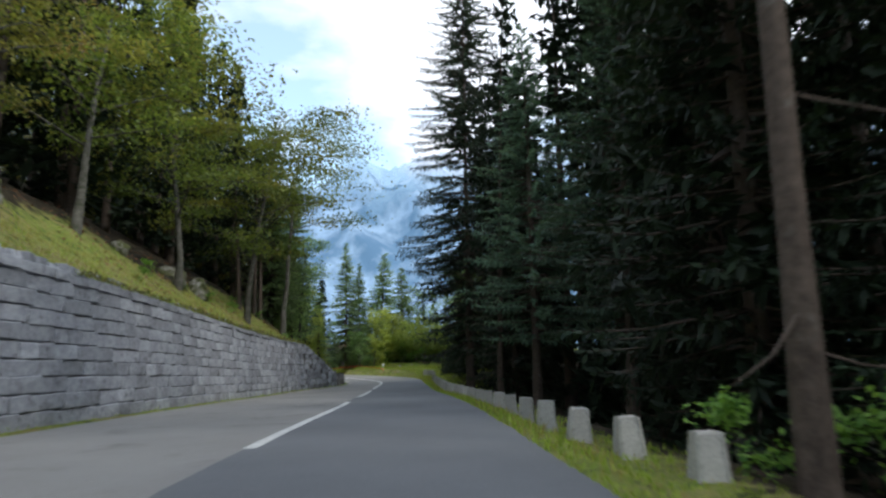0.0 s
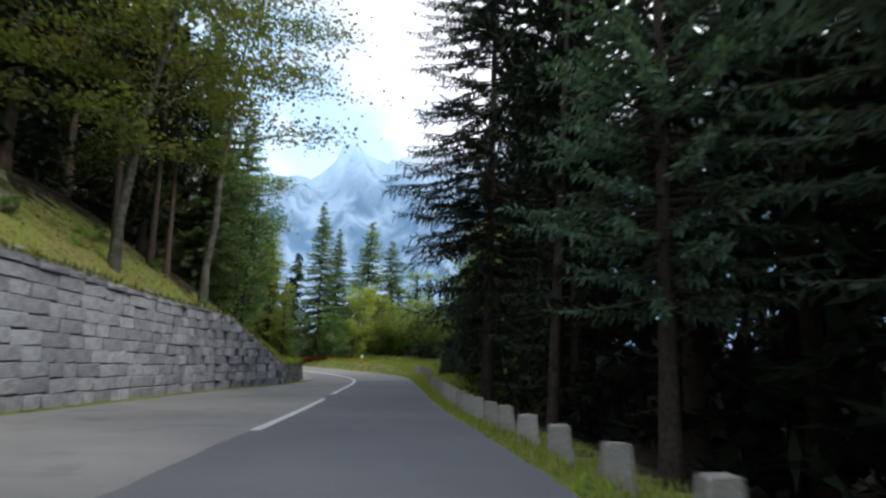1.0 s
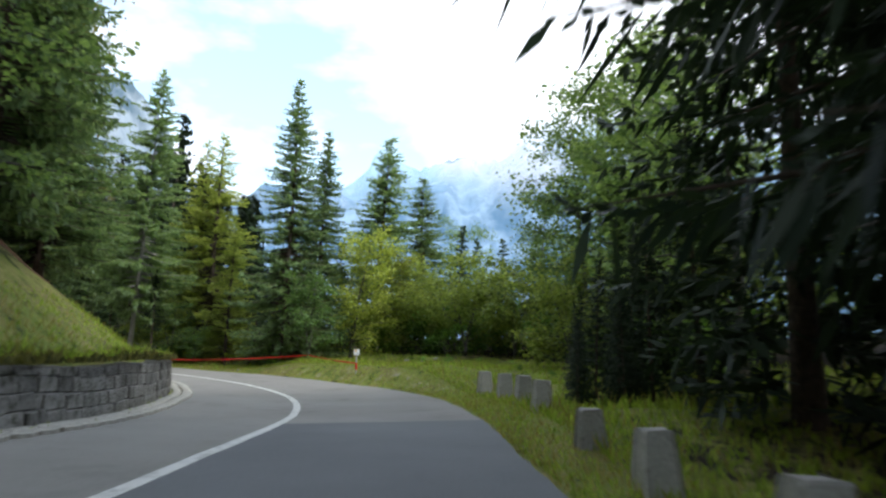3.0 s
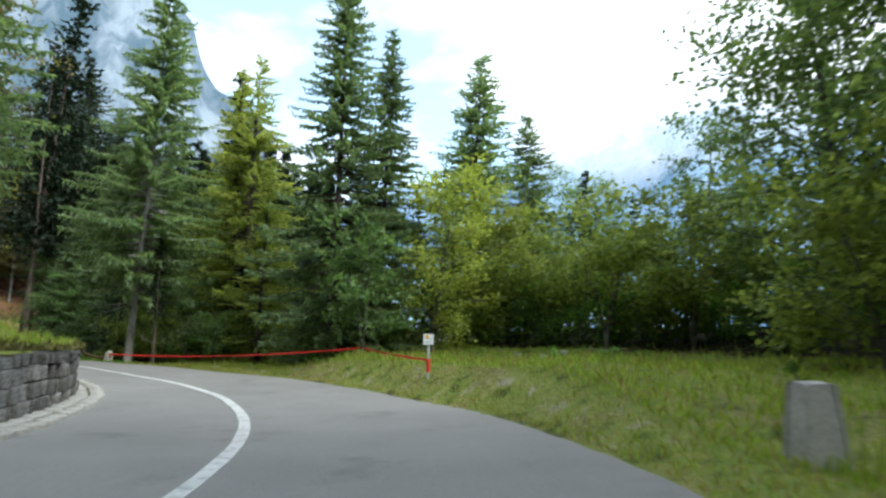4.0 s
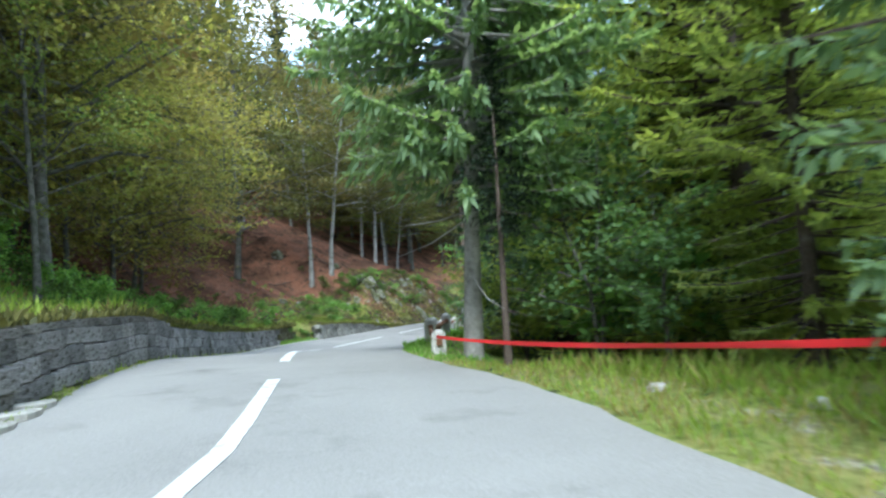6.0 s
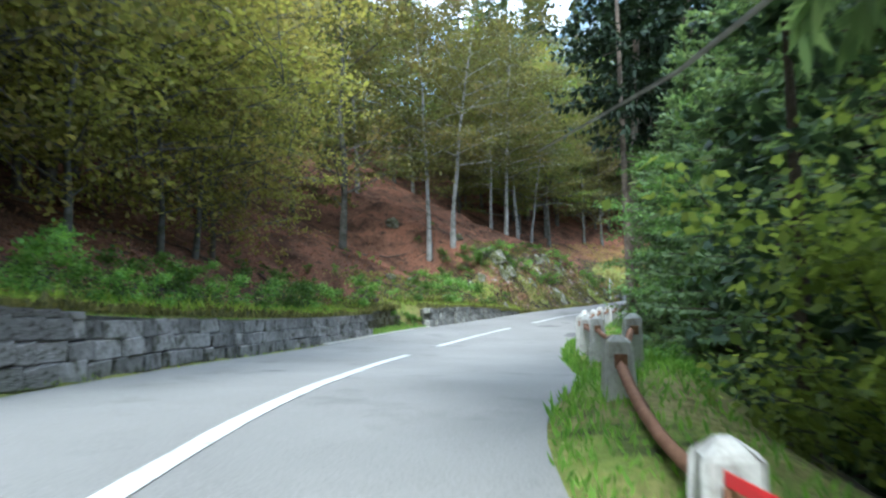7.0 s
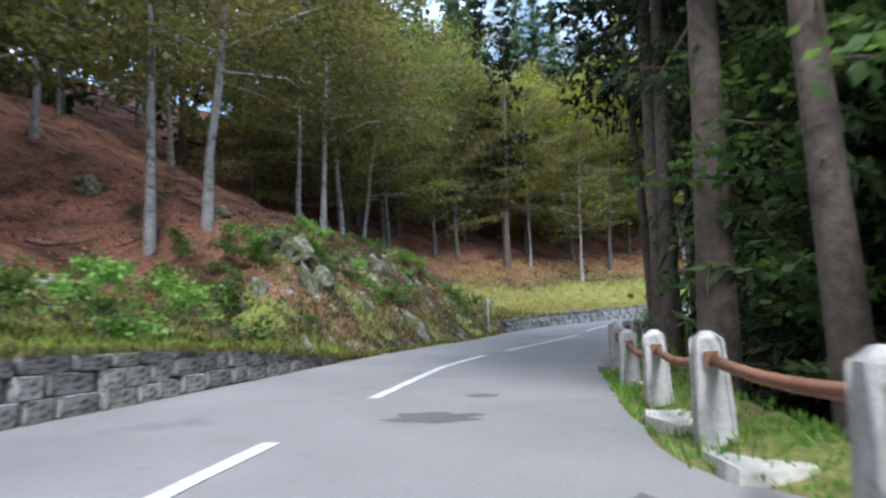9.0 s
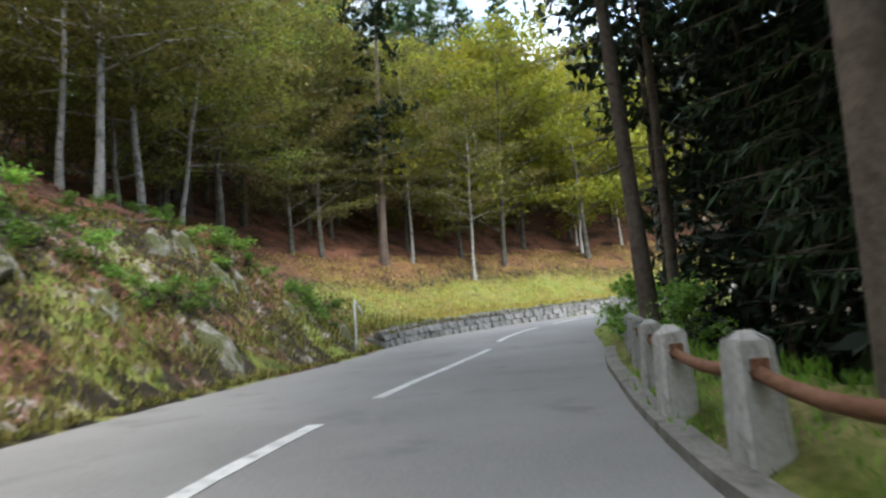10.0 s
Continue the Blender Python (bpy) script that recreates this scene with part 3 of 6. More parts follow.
# ---- the road ----
def strip(name, s0, s1, offs, up, material, label="", category="", thick=0.05, step=0.5, kind="structure", ragged=0.0):
    """A slab that follows the road between two distances, with its columns at the offsets that offs(s) gives."""
    n = max(int((s1 - s0) / step), 2)
    verts, faces = [], []
    rng = random.Random(5)
    for k in range(n + 1):
        s = s0 + (s1 - s0) * k / n
        o = list(offs(s))
        o[0] -= rng.uniform(0, ragged)
        o[-1] += rng.uniform(0, ragged)
        row = [on_route(s, v, up) for v in o]
        verts += row + [row[0] + Vector((0, 0, -thick)), row[-1] + Vector((0, 0, -thick))]
    w = len(o) + 2
    for k in range(n):
        a, b = k * w, (k + 1) * w
        for j in range(len(o) - 1):
            faces.append((a + j, a + j + 1, b + j + 1, b + j))
        faces.append((a + w - 2, a, b, b + w - 2))
        faces.append((a + w - 3, a + w - 1, b + w - 1, b + w - 3))
    for a in (0, n * w):
        faces.append(tuple(a + j for j in range(len(o))) + (a + w - 1, a + w - 2))
    ob = new(name, shade_smooth(mesh_from(name, verts, faces, material)))
    for p in ob.data.polygons:
        p.use_smooth = False
    if label:
        tagged(ob, label, category, kind=kind)
    return ob


def columns(s, n=9):
    a, b = table(LEFT, s) + 0.0, table(RIGHT, s)
    return [a + (b - a) * k / (n - 1) for k in range(n)]


strip("road", S_MIN, S_MAX, columns, 0.0, M_ASPHALT, "worn light grey asphalt of a two-lane mountain road", "road", 0.12, 0.5, ragged=0.07)
strip("road_lane_overlay", S_MIN, 56.2, lambda s: [table(CENTRE, s) - 0.02 + (table(RIGHT, s) + 0.06 - table(CENTRE, s)) * k / 3 for k in range(4)], 0.005, M_ASPHALT_NEW,
      "newer dark asphalt laid over one lane", "road", 0.004, 0.5, ragged=0.05)

DASHES = [(-38, -30), (-24, -12), (-6, 3.0), (8.3, 21.0), (26.5, 37.5), (40.4, 83.1), (85.6, 96.3), (99.5, 107.85), (110.55, 118.2), (120.0, 128.9), (131.5, 138), (140, 146), (149, 155), (158, 164), (168, 174), (178, 184)]
for _a, _b in DASHES:
    strip("line_marking", _a, _b, lambda s: [table(CENTRE, s) - 0.075, table(CENTRE, s) + 0.075], 0.009, M_PAINT, "worn white painted centre line on the asphalt", "road marking", 0.003, 0.4, ragged=0.012)


# ---- far mountains ----
def mountain_material(name, rock, wood, glow, veil):
    """Pale rock and dark woods; blue haze added as glow, tops turned clear like cloud."""
    m = bpy.data.materials.new(name)
    m.use_nodes = True
    nt = m.node_tree
    b = nt.nodes["Principled BSDF"]
    b.inputs["Roughness"].default_value = 1.0
    n1, n2 = noise_node(nt, 0.010, 9, 0.65, stretch=(1, 1, 0.35)), noise_node(nt, 0.0030, 6, 0.6)
    add = nt.nodes.new("ShaderNodeMath")
    add.operation = "MULTIPLY_ADD"
    nt.links.new(n1.outputs["Fac"], add.inputs[0])
    add.inputs[1].default_value = 0.8
    nt.links.new(n2.outputs["Fac"], add.inputs[2])
    col = ramp_node(nt, add.outputs[0], [(0.80, wood), (0.92, rock), (1.06, tuple(min(c * 1.6, 0.9) for c in rock))])
    nt.links.new(col, b.inputs["Base Color"])
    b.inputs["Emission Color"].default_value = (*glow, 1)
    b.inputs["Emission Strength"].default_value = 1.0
    tc = nt.nodes.new("ShaderNodeTexCoord")
    sep = nt.nodes.new("ShaderNodeSeparateXYZ")
    nt.links.new(tc.outputs["Object"], sep.inputs["Vector"])
    h = nt.nodes.new("ShaderNodeMath")
    h.operation = "MULTIPLY_ADD"
    nt.links.new(n2.outputs["Fac"], h.inputs[0])
    h.inputs[1].default_value = -700
    nt.links.new(sep.outputs["Z"], h.inputs[2])
    span = nt.nodes.new("ShaderNodeMapRange")
    span.inputs["From Min"].default_value, span.inputs["From Max"].default_value = veil[0] - 350, veil[1] - 350
    nt.links.new(h.outputs[0], span.inputs["Value"])
    clear, mx = nt.nodes.new("ShaderNodeBsdfTransparent"), nt.nodes.new("ShaderNodeMixShader")
    nt.links.new(span.outputs["Result"], mx.inputs["Fac"])
    nt.links.new(b.outputs["BSDF"], mx.inputs[1])
    nt.links.new(clear.outputs["BSDF"], mx.inputs[2])
    nt.links.new(mx.outputs["Shader"], nt.nodes["Material Output"].inputs["Surface"])
    return m


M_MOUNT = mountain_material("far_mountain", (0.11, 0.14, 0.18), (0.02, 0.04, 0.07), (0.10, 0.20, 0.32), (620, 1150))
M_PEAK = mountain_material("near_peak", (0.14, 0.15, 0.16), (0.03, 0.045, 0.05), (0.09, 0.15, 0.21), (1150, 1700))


def mountain(az0, az1, dist, peaks, seed, material):
    """A far massif: azimuths in degrees left of the y axis, peaks of (azimuth, height)."""
    na, nr = 200, 40
    verts, faces = [], []
    for i in range(na + 1):
        az = az0 + (az1 - az0) * i / na
        top = np.interp(az, [p[0] for p in peaks], [p[1] for p in peaks])
        for j in range(nr + 1):
            u = j / nr
            p = Vector((az * 0.16 + seed * 7.3, u * 2.2, seed))
            ridge = noise.ridged_multi_fractal(p, 0.9, 2.1, 5, 1.0, 2.0) - 1.0
            r = dist * (1 + 0.55 * u) - ridge * 110 * u
            z = -60 + (top + 60) * u ** 0.9 + ridge * 70 * u
            a = radians(az)
            verts.append((-25 - r * math.sin(a), 55 + r * math.cos(a), z))
    for i in range(na):
        for j in range(nr):
            a = i * (nr + 1) + j
            faces.append((a, a + nr + 1, a + nr + 2, a + 1))
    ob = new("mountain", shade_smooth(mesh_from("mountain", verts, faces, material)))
    tagged(ob, "distant pale limestone mountain in blue haze under cloud", "mountain", kind="structure")


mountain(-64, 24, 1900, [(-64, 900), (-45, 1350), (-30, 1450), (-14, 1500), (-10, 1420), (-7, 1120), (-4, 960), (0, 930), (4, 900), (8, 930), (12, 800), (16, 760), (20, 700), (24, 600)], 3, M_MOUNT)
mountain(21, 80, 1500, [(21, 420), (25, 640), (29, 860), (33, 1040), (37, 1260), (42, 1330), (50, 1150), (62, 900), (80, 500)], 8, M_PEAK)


# ---- trees ----
def blades_mesh(name, tips, material):
    """Many small folded leaves from arrays of (root, tip, side) rows: each leaf is a diamond of two triangles."""
    root, tip, side = tips
    mid = root * 0.5 + tip * 0.5
    n = len(root)
    v = np.empty((n * 4, 3))
    v[0::4], v[1::4], v[2::4], v[3::4] = root, mid + side, tip, mid - side
    i = np.arange(n)[:, None] * 4
    faces = np.concatenate([i + np.array([[0, 1, 2]]), i + np.array([[0, 2, 3]])], 0)
    me = bpy.data.meshes.new(name)
    me.vertices.add(n * 4)
    me.vertices.foreach_set("co", v.ravel())
    me.loops.add(n * 6)
    me.loops.foreach_set("vertex_index", faces.ravel())
    me.polygons.add(n * 2)
    me.polygons.foreach_set("loop_start", np.arange(n * 2) * 3)
    me.materials.append(material)
    me.update(calc_edges=True)
    me.validate()
    return me


def unit(v):
    return v / np.maximum(np.linalg.norm(v, axis=-1, keepdims=True), 1e-9)


def spruce_meshes(seed, height, radius, bare, fine=1.0, droop=0.35, dead=0.12, whorl=(7, 11), full=1.0, girth=1.0, gap=1.0, fringe=1.0, taper=0.8, twig=1.0):
    """Trunk and crown of a spruce: whorls of drooping boughs fringed with needle twigs."""
    rng = np.random.RandomState(seed)
    bm = bmesh.new()
    lean = rng.uniform(-0.02, 0.02, 2) * height
    n = 9
    pts = [(lean[0] * (k / n) ** 2, lean[1] * (k / n) ** 2, height * k / n - 0.3 * (k == 0)) for k in range(n + 1)]
    r0 = (0.0095 * height + 0.04) * girth
    tube(bm, pts, [r0 * (1.25 if k == 0 else 1) * (1 - 0.97 * k / n) for k in range(n + 1)], 9)
    roots, tips, sides = [], [], []
    z = bare * height
    while z < height * 0.985:
        u = (z / height - bare) / (1 - bare)
        reach = radius * min((1 - u) ** taper + 0.03, 0.62 + 1.6 * u if u < 0.25 else 9)
        for k in range(rng.randint(*whorl)):
            if rng.rand() < 0.10:
                continue
            a = rng.uniform(0, 2 * math.pi)
            L = reach * rng.uniform(0.6, 1.12)
            if L < 0.12:
                continue
            fwd = np.array([math.cos(a), math.sin(a), 0])
            lat = np.array([-fwd[1], fwd[0], 0])
            dz = droop * rng.uniform(0.5, 1.4) * (1.15 - u)
            m = max(int(L / (0.17 / fine)), 3)
            t = (np.arange(m) + rng.uniform(0.2, 0.8, m)) / m
            base = np.array([lean[0] * (z / height) ** 2, lean[1] * (z / height) ** 2, z + rng.uniform(-0.15, 0.15)])
            spine = base + fwd * (t * L)[:, None] + np.array([0, 0, 1.0]) * (L * (0.12 * t - dz * t ** 1.3 + 0.45 * dz * t ** 3.2))[:, None]
            keep = t > (0.25 if u < 0.5 else 0.08)
            spine, t = spine[keep], t[keep]
            if not len(t):
                continue
            if L > 0.8 and fine > 0.6:
                tube(bm, [base, base + (spine[len(t) // 2] - base), spine[-1]], [0.012 + 0.012 * L, 0.008 + 0.006 * L, 0.004], 3)
            w = twig * 0.34 * L ** 0.6 * (1.05 - 0.75 * t) * rng.uniform(0.7, 1.2, len(t))
            for sgn in (-1, 1):
                d = unit(lat * sgn * 1.0 + fwd * 0.75 + rng.normal(0, 0.22, (len(t), 3)) + np.array([0, 0, -0.30]))
                roots.append(spine), tips.append(spine + d * w[:, None])
                sides.append(unit(np.cross(d, np.array([0, 0, 1.0]) + rng.normal(0, 0.5, (len(t), 3)))) * (0.045 + 0.06 * w[:, None]) * full)
            d = unit(fwd * 0.5 + np.array([0, 0, -1.0]) + rng.normal(0, 0.3, (len(t), 3)))
            hang = twig * fringe * (0.12 + 0.30 * (1 - u)) * rng.uniform(0.5, 1.3, len(t))
            roots.append(spine), tips.append(spine + d * hang[:, None]), sides.append(unit(np.cross(d, fwd + rng.normal(0, 0.6, (len(t), 3)))) * 0.055 * full)
            d = unit(fwd + rng.normal(0, 0.35, (len(t), 3)) + np.array([0, 0, 0.25]))
            roots.append(spine), tips.append(spine + d * 0.3 * twig), sides.append(unit(np.cross(d, lat * 0.4 + np.array([0, 0, 1.0]) + rng.normal(0, 0.4, (len(t), 3)))) * 0.065 * full)
        z += gap * rng.uniform(0.26, 0.46) * (0.75 + 0.25 * height / 16)
    # dead bare boughs low on the trunk
    for k in range(int(dead * 110)):
        a, z = rng.uniform(0, 2 * math.pi), rng.uniform(0.06, bare + 0.08) * height
        L = rng.uniform(0.6, 0.55 * radius + 0.7)
        e = np.array([math.cos(a) * L, math.sin(a) * L, z - 0.25 * L])
        tube(bm, [(0, 0, z), e * (0.5, 0.5, 1) + (0, 0, 0.08 * L), e], [0.022, 0.014, 0.004], 3)
    return bm, (np.concatenate(roots), np.concatenate(tips), np.concatenate(sides))


def broadleaf_meshes(seed, height, radius, bare, leaf=0.13, count=4200, limbs=11, flat=0.5, girth=1.0, stems=1, clump=0.16, twigs=3):
    """Trunk with limbs and a crown of leaves in loose sprays round the twigs."""
    rng = np.random.RandomState(seed)
    bm = bmesh.new()
    ends = []
    for st in range(stems):
        bend = rng.uniform(-0.10, 0.10, 2) * height if stems == 1 else rng.uniform(-0.35, 0.35, 2) * radius * 1.6
        top = height * rng.uniform(0.78, 0.95)
        n = 8
        trunk = [np.array([bend[0] * (k / n) ** 1.4, bend[1] * (k / n) ** 1.4, top * k / n - 0.25 * (k == 0)]) + (0 if k == 0 else rng.normal(0, 0.05, 3)) for k in range(n + 1)]
        r0 = (0.010 * height + 0.03) * girth / stems ** 0.4
        tube(bm, trunk, [r0 * (1.3 if k == 0 else 1) * (1 - 0.9 * k / n) for k in range(n + 1)], 8)
        ends.append((trunk[-1], trunk[-2], 0.25))
        for k in range(max(limbs // stems, 3)):
            u = bare + (0.97 - bare) * (k + rng.rand()) / max(limbs // stems, 3)
            i = min(int(u * n), n - 1)
            p = trunk[i] + (trunk[i + 1] - trunk[i]) * (u * n - i)
            a = k * 2.4 + rng.uniform(-0.5, 0.5)
            L = radius * (1.05 - 0.65 * abs(u - bare - 0.25)) * rng.uniform(0.65, 1.1)
            out = np.array([math.cos(a), math.sin(a), rng.uniform(0.15, 0.75)])
            q = p + out * L * 0.5
            e = q + (out * (1, 1, 0.25) + rng.normal(0, 0.15, 3)) * L * 0.5
            tube(bm, [p, q, e], [r0 * 0.38 * (1.1 - u), r0 * 0.22 * (1.1 - u) + 0.006, 0.006], 4)
            ends.append((e, q, 1.0)), ends.append((q, p, 0.8))
            for b in range(3):
                t = rng.uniform(0.25, 0.9)
                s = p + (q - p) * min(2 * t, 1) + (e - q) * max(2 * t - 1, 0)
                f = s + unit(out * (0.6, 0.6, 0.2) + rng.normal(0, 0.55, 3) * (1, 1, 0.6)) * L * rng.uniform(0.25, 0.5)
                if b < twigs:
                    tube(bm, [s, (s + f) / 2 + (0, 0, 0.05), f], [0.02, 0.012, 0.004], 3)
                ends.append((f, s, 1.0))
    weight = np.array([w for _, _, w in ends])
    pick = rng.choice(len(ends), count, p=weight / weight.sum())
    E, B = np.array([e for e, _, _ in ends])[pick], np.array([b for _, b, _ in ends])[pick]
    t = rng.uniform(0.2, 1.25, (count, 1))
    spread = np.array([1, 1, flat]) * radius * clump
    c = B + (E - B) * t + rng.normal(0, 1, (count, 3)) * spread
    d = unit(rng.normal(0, 1, (count, 3)) * (1, 1, 0.5) + (0, 0, -0.35))
    s = unit(np.cross(d, rng.normal(0, 0.5, (count, 3)) + (0, 0, 1))) * leaf * 0.36
    size = leaf * rng.uniform(0.6, 1.35, (count, 1))
    return bm, (c, c + d * size, s * size / leaf)


TREE_KINDS = {}


def tree_kind(key, name, label, category, meshes, bark, leaves, group):
    bm, tips = meshes
    ob = thing(name, (0, 0, -500), label, category, group)
    part("trunk", bm, bark, ob)
    part("crown", blades_mesh("crown", tips, leaves), leaves, ob)
    TREE_KINDS[key] = ob


def plant(key, x, y, size=1.0, turn=None, sink=0.0, tall=1.0):
    src = TREE_KINDS[key]
    turn = (x * 73 + y * 151) % 360 if turn is None else turn
    ob = copy_thing(src, pose(x, y, ground_at(x, y) - sink, (x * 31 + y * 17) % 4 - 2, (x * 13 - y * 29) % 4 - 2, turn))
    ob.scale = (size, size, size * tall)
    return ob


SP, BL = "spruces of the roadside wood", "broadleaved trees of the hillside"
# near trees, finely built
tree_kind("spruce_a", "spruce", "tall dark green spruce with drooping boughs on the forest edge", "tree", spruce_meshes(1, 18, 4.5, 0.04, 1.7, 0.45, full=0.9, whorl=(11, 16), twig=0.72), M_BARK, L_SPRUCE, SP)
tree_kind("spruce_b", "spruce", "dense green spruce with a pointed crown behind the meadow", "tree", spruce_meshes(2, 16, 3.6, 0.05, 1.2, 0.38, full=0.95, whorl=(8, 13)), M_BARK, L_SPRUCE, SP)
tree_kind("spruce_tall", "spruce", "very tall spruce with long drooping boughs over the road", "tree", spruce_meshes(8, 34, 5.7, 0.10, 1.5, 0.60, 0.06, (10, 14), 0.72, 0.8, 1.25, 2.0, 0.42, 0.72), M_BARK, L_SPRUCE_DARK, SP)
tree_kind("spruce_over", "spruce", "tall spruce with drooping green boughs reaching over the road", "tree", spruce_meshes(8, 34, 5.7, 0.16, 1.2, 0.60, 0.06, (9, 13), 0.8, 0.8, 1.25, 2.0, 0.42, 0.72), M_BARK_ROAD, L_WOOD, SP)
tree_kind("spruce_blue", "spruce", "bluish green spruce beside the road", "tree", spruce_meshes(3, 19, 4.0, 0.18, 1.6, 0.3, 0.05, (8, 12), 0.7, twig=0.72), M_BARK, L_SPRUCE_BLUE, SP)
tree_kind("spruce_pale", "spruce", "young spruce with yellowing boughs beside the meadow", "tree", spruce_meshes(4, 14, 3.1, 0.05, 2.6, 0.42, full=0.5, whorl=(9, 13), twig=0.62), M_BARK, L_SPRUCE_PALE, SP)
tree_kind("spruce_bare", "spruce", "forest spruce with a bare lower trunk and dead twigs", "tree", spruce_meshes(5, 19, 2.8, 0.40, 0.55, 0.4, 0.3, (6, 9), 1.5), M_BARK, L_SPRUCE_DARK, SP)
tree_kind("beech_a", "beech_tree", "grey-barked beech with loose green leaf sprays on the hillside", "tree", broadleaf_meshes(11, 13, 4.6, 0.26, 0.17, 11000, 22, 0.18, clump=0.10), M_BEECH, L_BEECH, BL)
tree_kind("beech_turning", "beech_tree", "beech turning yellow and brown in early autumn", "tree", broadleaf_meshes(13, 15, 4.7, 0.18, 0.16, 14000, 40, 0.16, clump=0.10), M_BEECH, L_AUTUMN, BL)
tree_kind("ash_tree", "ash_tree", "leafy green ash tree at the wood's edge", "tree", broadleaf_meshes(14, 12, 3.6, 0.06, 0.19, 6800, 26, 0.7, clump=0.085, twigs=1), M_BEECH, L_ASH, BL)
tree_kind("hazel", "hazel_bush", "wide yellow-green hazel bush behind the meadow", "bush", broadleaf_meshes(16, 5, 2.6, 0.06, 0.20, 4400, 28, 0.8, 0.9, 5, 0.10, 1), M_BEECH, L_HAZEL, "bushes")
tree_kind("shrub", "shrub", "low fresh green leafy shrub", "bush", broadleaf_meshes(17, 1.6, 1.0, 0.1, 0.15, 520, 3, 0.7, 0.6, 2, twigs=0), M_BEECH, L_FERN, "bushes")
tree_kind("maple_shrub", "maple_tree", "young maple with broad green leaves at the meadow's edge", "tree", broadleaf_meshes(18, 4.6, 1.5, 0.12, 0.15, 2300, 16, 0.5, 0.9, 2), M_BEECH, L_MAPLE, BL)
tree_kind("maple", "maple_tree", "maple with broad drooping leaves behind the rail", "tree", broadleaf_meshes(61, 8.5, 2.4, 0.30, 0.12, 8500, 24, 0.2, 0.8, clump=0.085, twigs=1), M_BEECH, L_MAPLE, BL)
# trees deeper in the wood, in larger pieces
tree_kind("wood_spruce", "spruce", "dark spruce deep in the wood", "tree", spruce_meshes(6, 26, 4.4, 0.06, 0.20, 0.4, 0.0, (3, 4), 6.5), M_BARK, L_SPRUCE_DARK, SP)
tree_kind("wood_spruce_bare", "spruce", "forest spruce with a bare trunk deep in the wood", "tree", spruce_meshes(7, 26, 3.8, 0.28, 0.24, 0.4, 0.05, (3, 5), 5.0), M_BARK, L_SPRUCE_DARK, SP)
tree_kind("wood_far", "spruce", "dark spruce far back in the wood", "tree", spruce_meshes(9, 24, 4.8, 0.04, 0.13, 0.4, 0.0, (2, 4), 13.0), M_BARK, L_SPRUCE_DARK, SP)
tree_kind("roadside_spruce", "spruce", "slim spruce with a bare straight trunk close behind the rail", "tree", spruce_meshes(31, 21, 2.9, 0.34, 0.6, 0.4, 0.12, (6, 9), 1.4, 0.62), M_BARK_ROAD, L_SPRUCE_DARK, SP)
# Copy of the roadside spruce; darker bark stands in for the wood's shade.
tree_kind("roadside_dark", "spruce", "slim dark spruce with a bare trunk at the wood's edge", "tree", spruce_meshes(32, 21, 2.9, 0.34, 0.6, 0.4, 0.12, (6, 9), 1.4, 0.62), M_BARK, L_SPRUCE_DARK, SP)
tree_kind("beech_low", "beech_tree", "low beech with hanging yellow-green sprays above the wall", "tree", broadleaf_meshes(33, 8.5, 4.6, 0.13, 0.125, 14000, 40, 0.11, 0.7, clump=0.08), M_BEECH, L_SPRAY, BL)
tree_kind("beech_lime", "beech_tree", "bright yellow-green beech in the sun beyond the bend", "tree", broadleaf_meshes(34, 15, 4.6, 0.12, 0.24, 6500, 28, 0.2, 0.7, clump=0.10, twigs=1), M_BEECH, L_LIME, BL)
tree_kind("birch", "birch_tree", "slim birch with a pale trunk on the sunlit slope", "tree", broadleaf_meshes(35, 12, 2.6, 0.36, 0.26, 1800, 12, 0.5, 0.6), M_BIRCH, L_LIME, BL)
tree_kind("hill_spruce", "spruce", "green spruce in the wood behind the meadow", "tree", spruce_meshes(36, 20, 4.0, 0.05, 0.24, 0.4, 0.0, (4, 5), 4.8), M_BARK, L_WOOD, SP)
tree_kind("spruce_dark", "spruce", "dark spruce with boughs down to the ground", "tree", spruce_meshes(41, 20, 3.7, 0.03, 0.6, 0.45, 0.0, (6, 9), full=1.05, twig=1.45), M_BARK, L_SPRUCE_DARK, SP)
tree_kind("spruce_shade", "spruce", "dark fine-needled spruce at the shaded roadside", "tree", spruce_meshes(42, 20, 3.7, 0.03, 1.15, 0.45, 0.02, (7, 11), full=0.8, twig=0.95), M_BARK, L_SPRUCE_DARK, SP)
tree_kind("aspen", "aspen_tree", "slim yellow-green aspen at the back of the meadow", "tree", broadleaf_meshes(51, 8.4, 2.3, 0.06, 0.15, 8000, 30, 0.8, 0.8, clump=0.10), M_BEECH, L_ASPEN, BL)
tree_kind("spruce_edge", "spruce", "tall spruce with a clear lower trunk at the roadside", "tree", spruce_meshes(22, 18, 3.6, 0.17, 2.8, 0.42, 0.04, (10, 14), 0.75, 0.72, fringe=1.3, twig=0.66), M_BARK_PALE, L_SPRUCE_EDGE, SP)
tree_kind("beech_high", "beech_tree", "tall beech whose high crown reaches over the road", "tree", broadleaf_meshes(23, 18, 5.4, 0.50, 0.20, 9000, 15, 0.25), M_BEECH, L_BEECH, BL)
tree_kind("beech_b", "beech_tree", "slim grey beech with a high thin crown", "tree", broadleaf_meshes(12, 18, 4.8, 0.20, 0.17, 9500, 32, 0.11, 0.7, clump=0.08, twigs=1), M_BEECH, L_BEECH, BL)
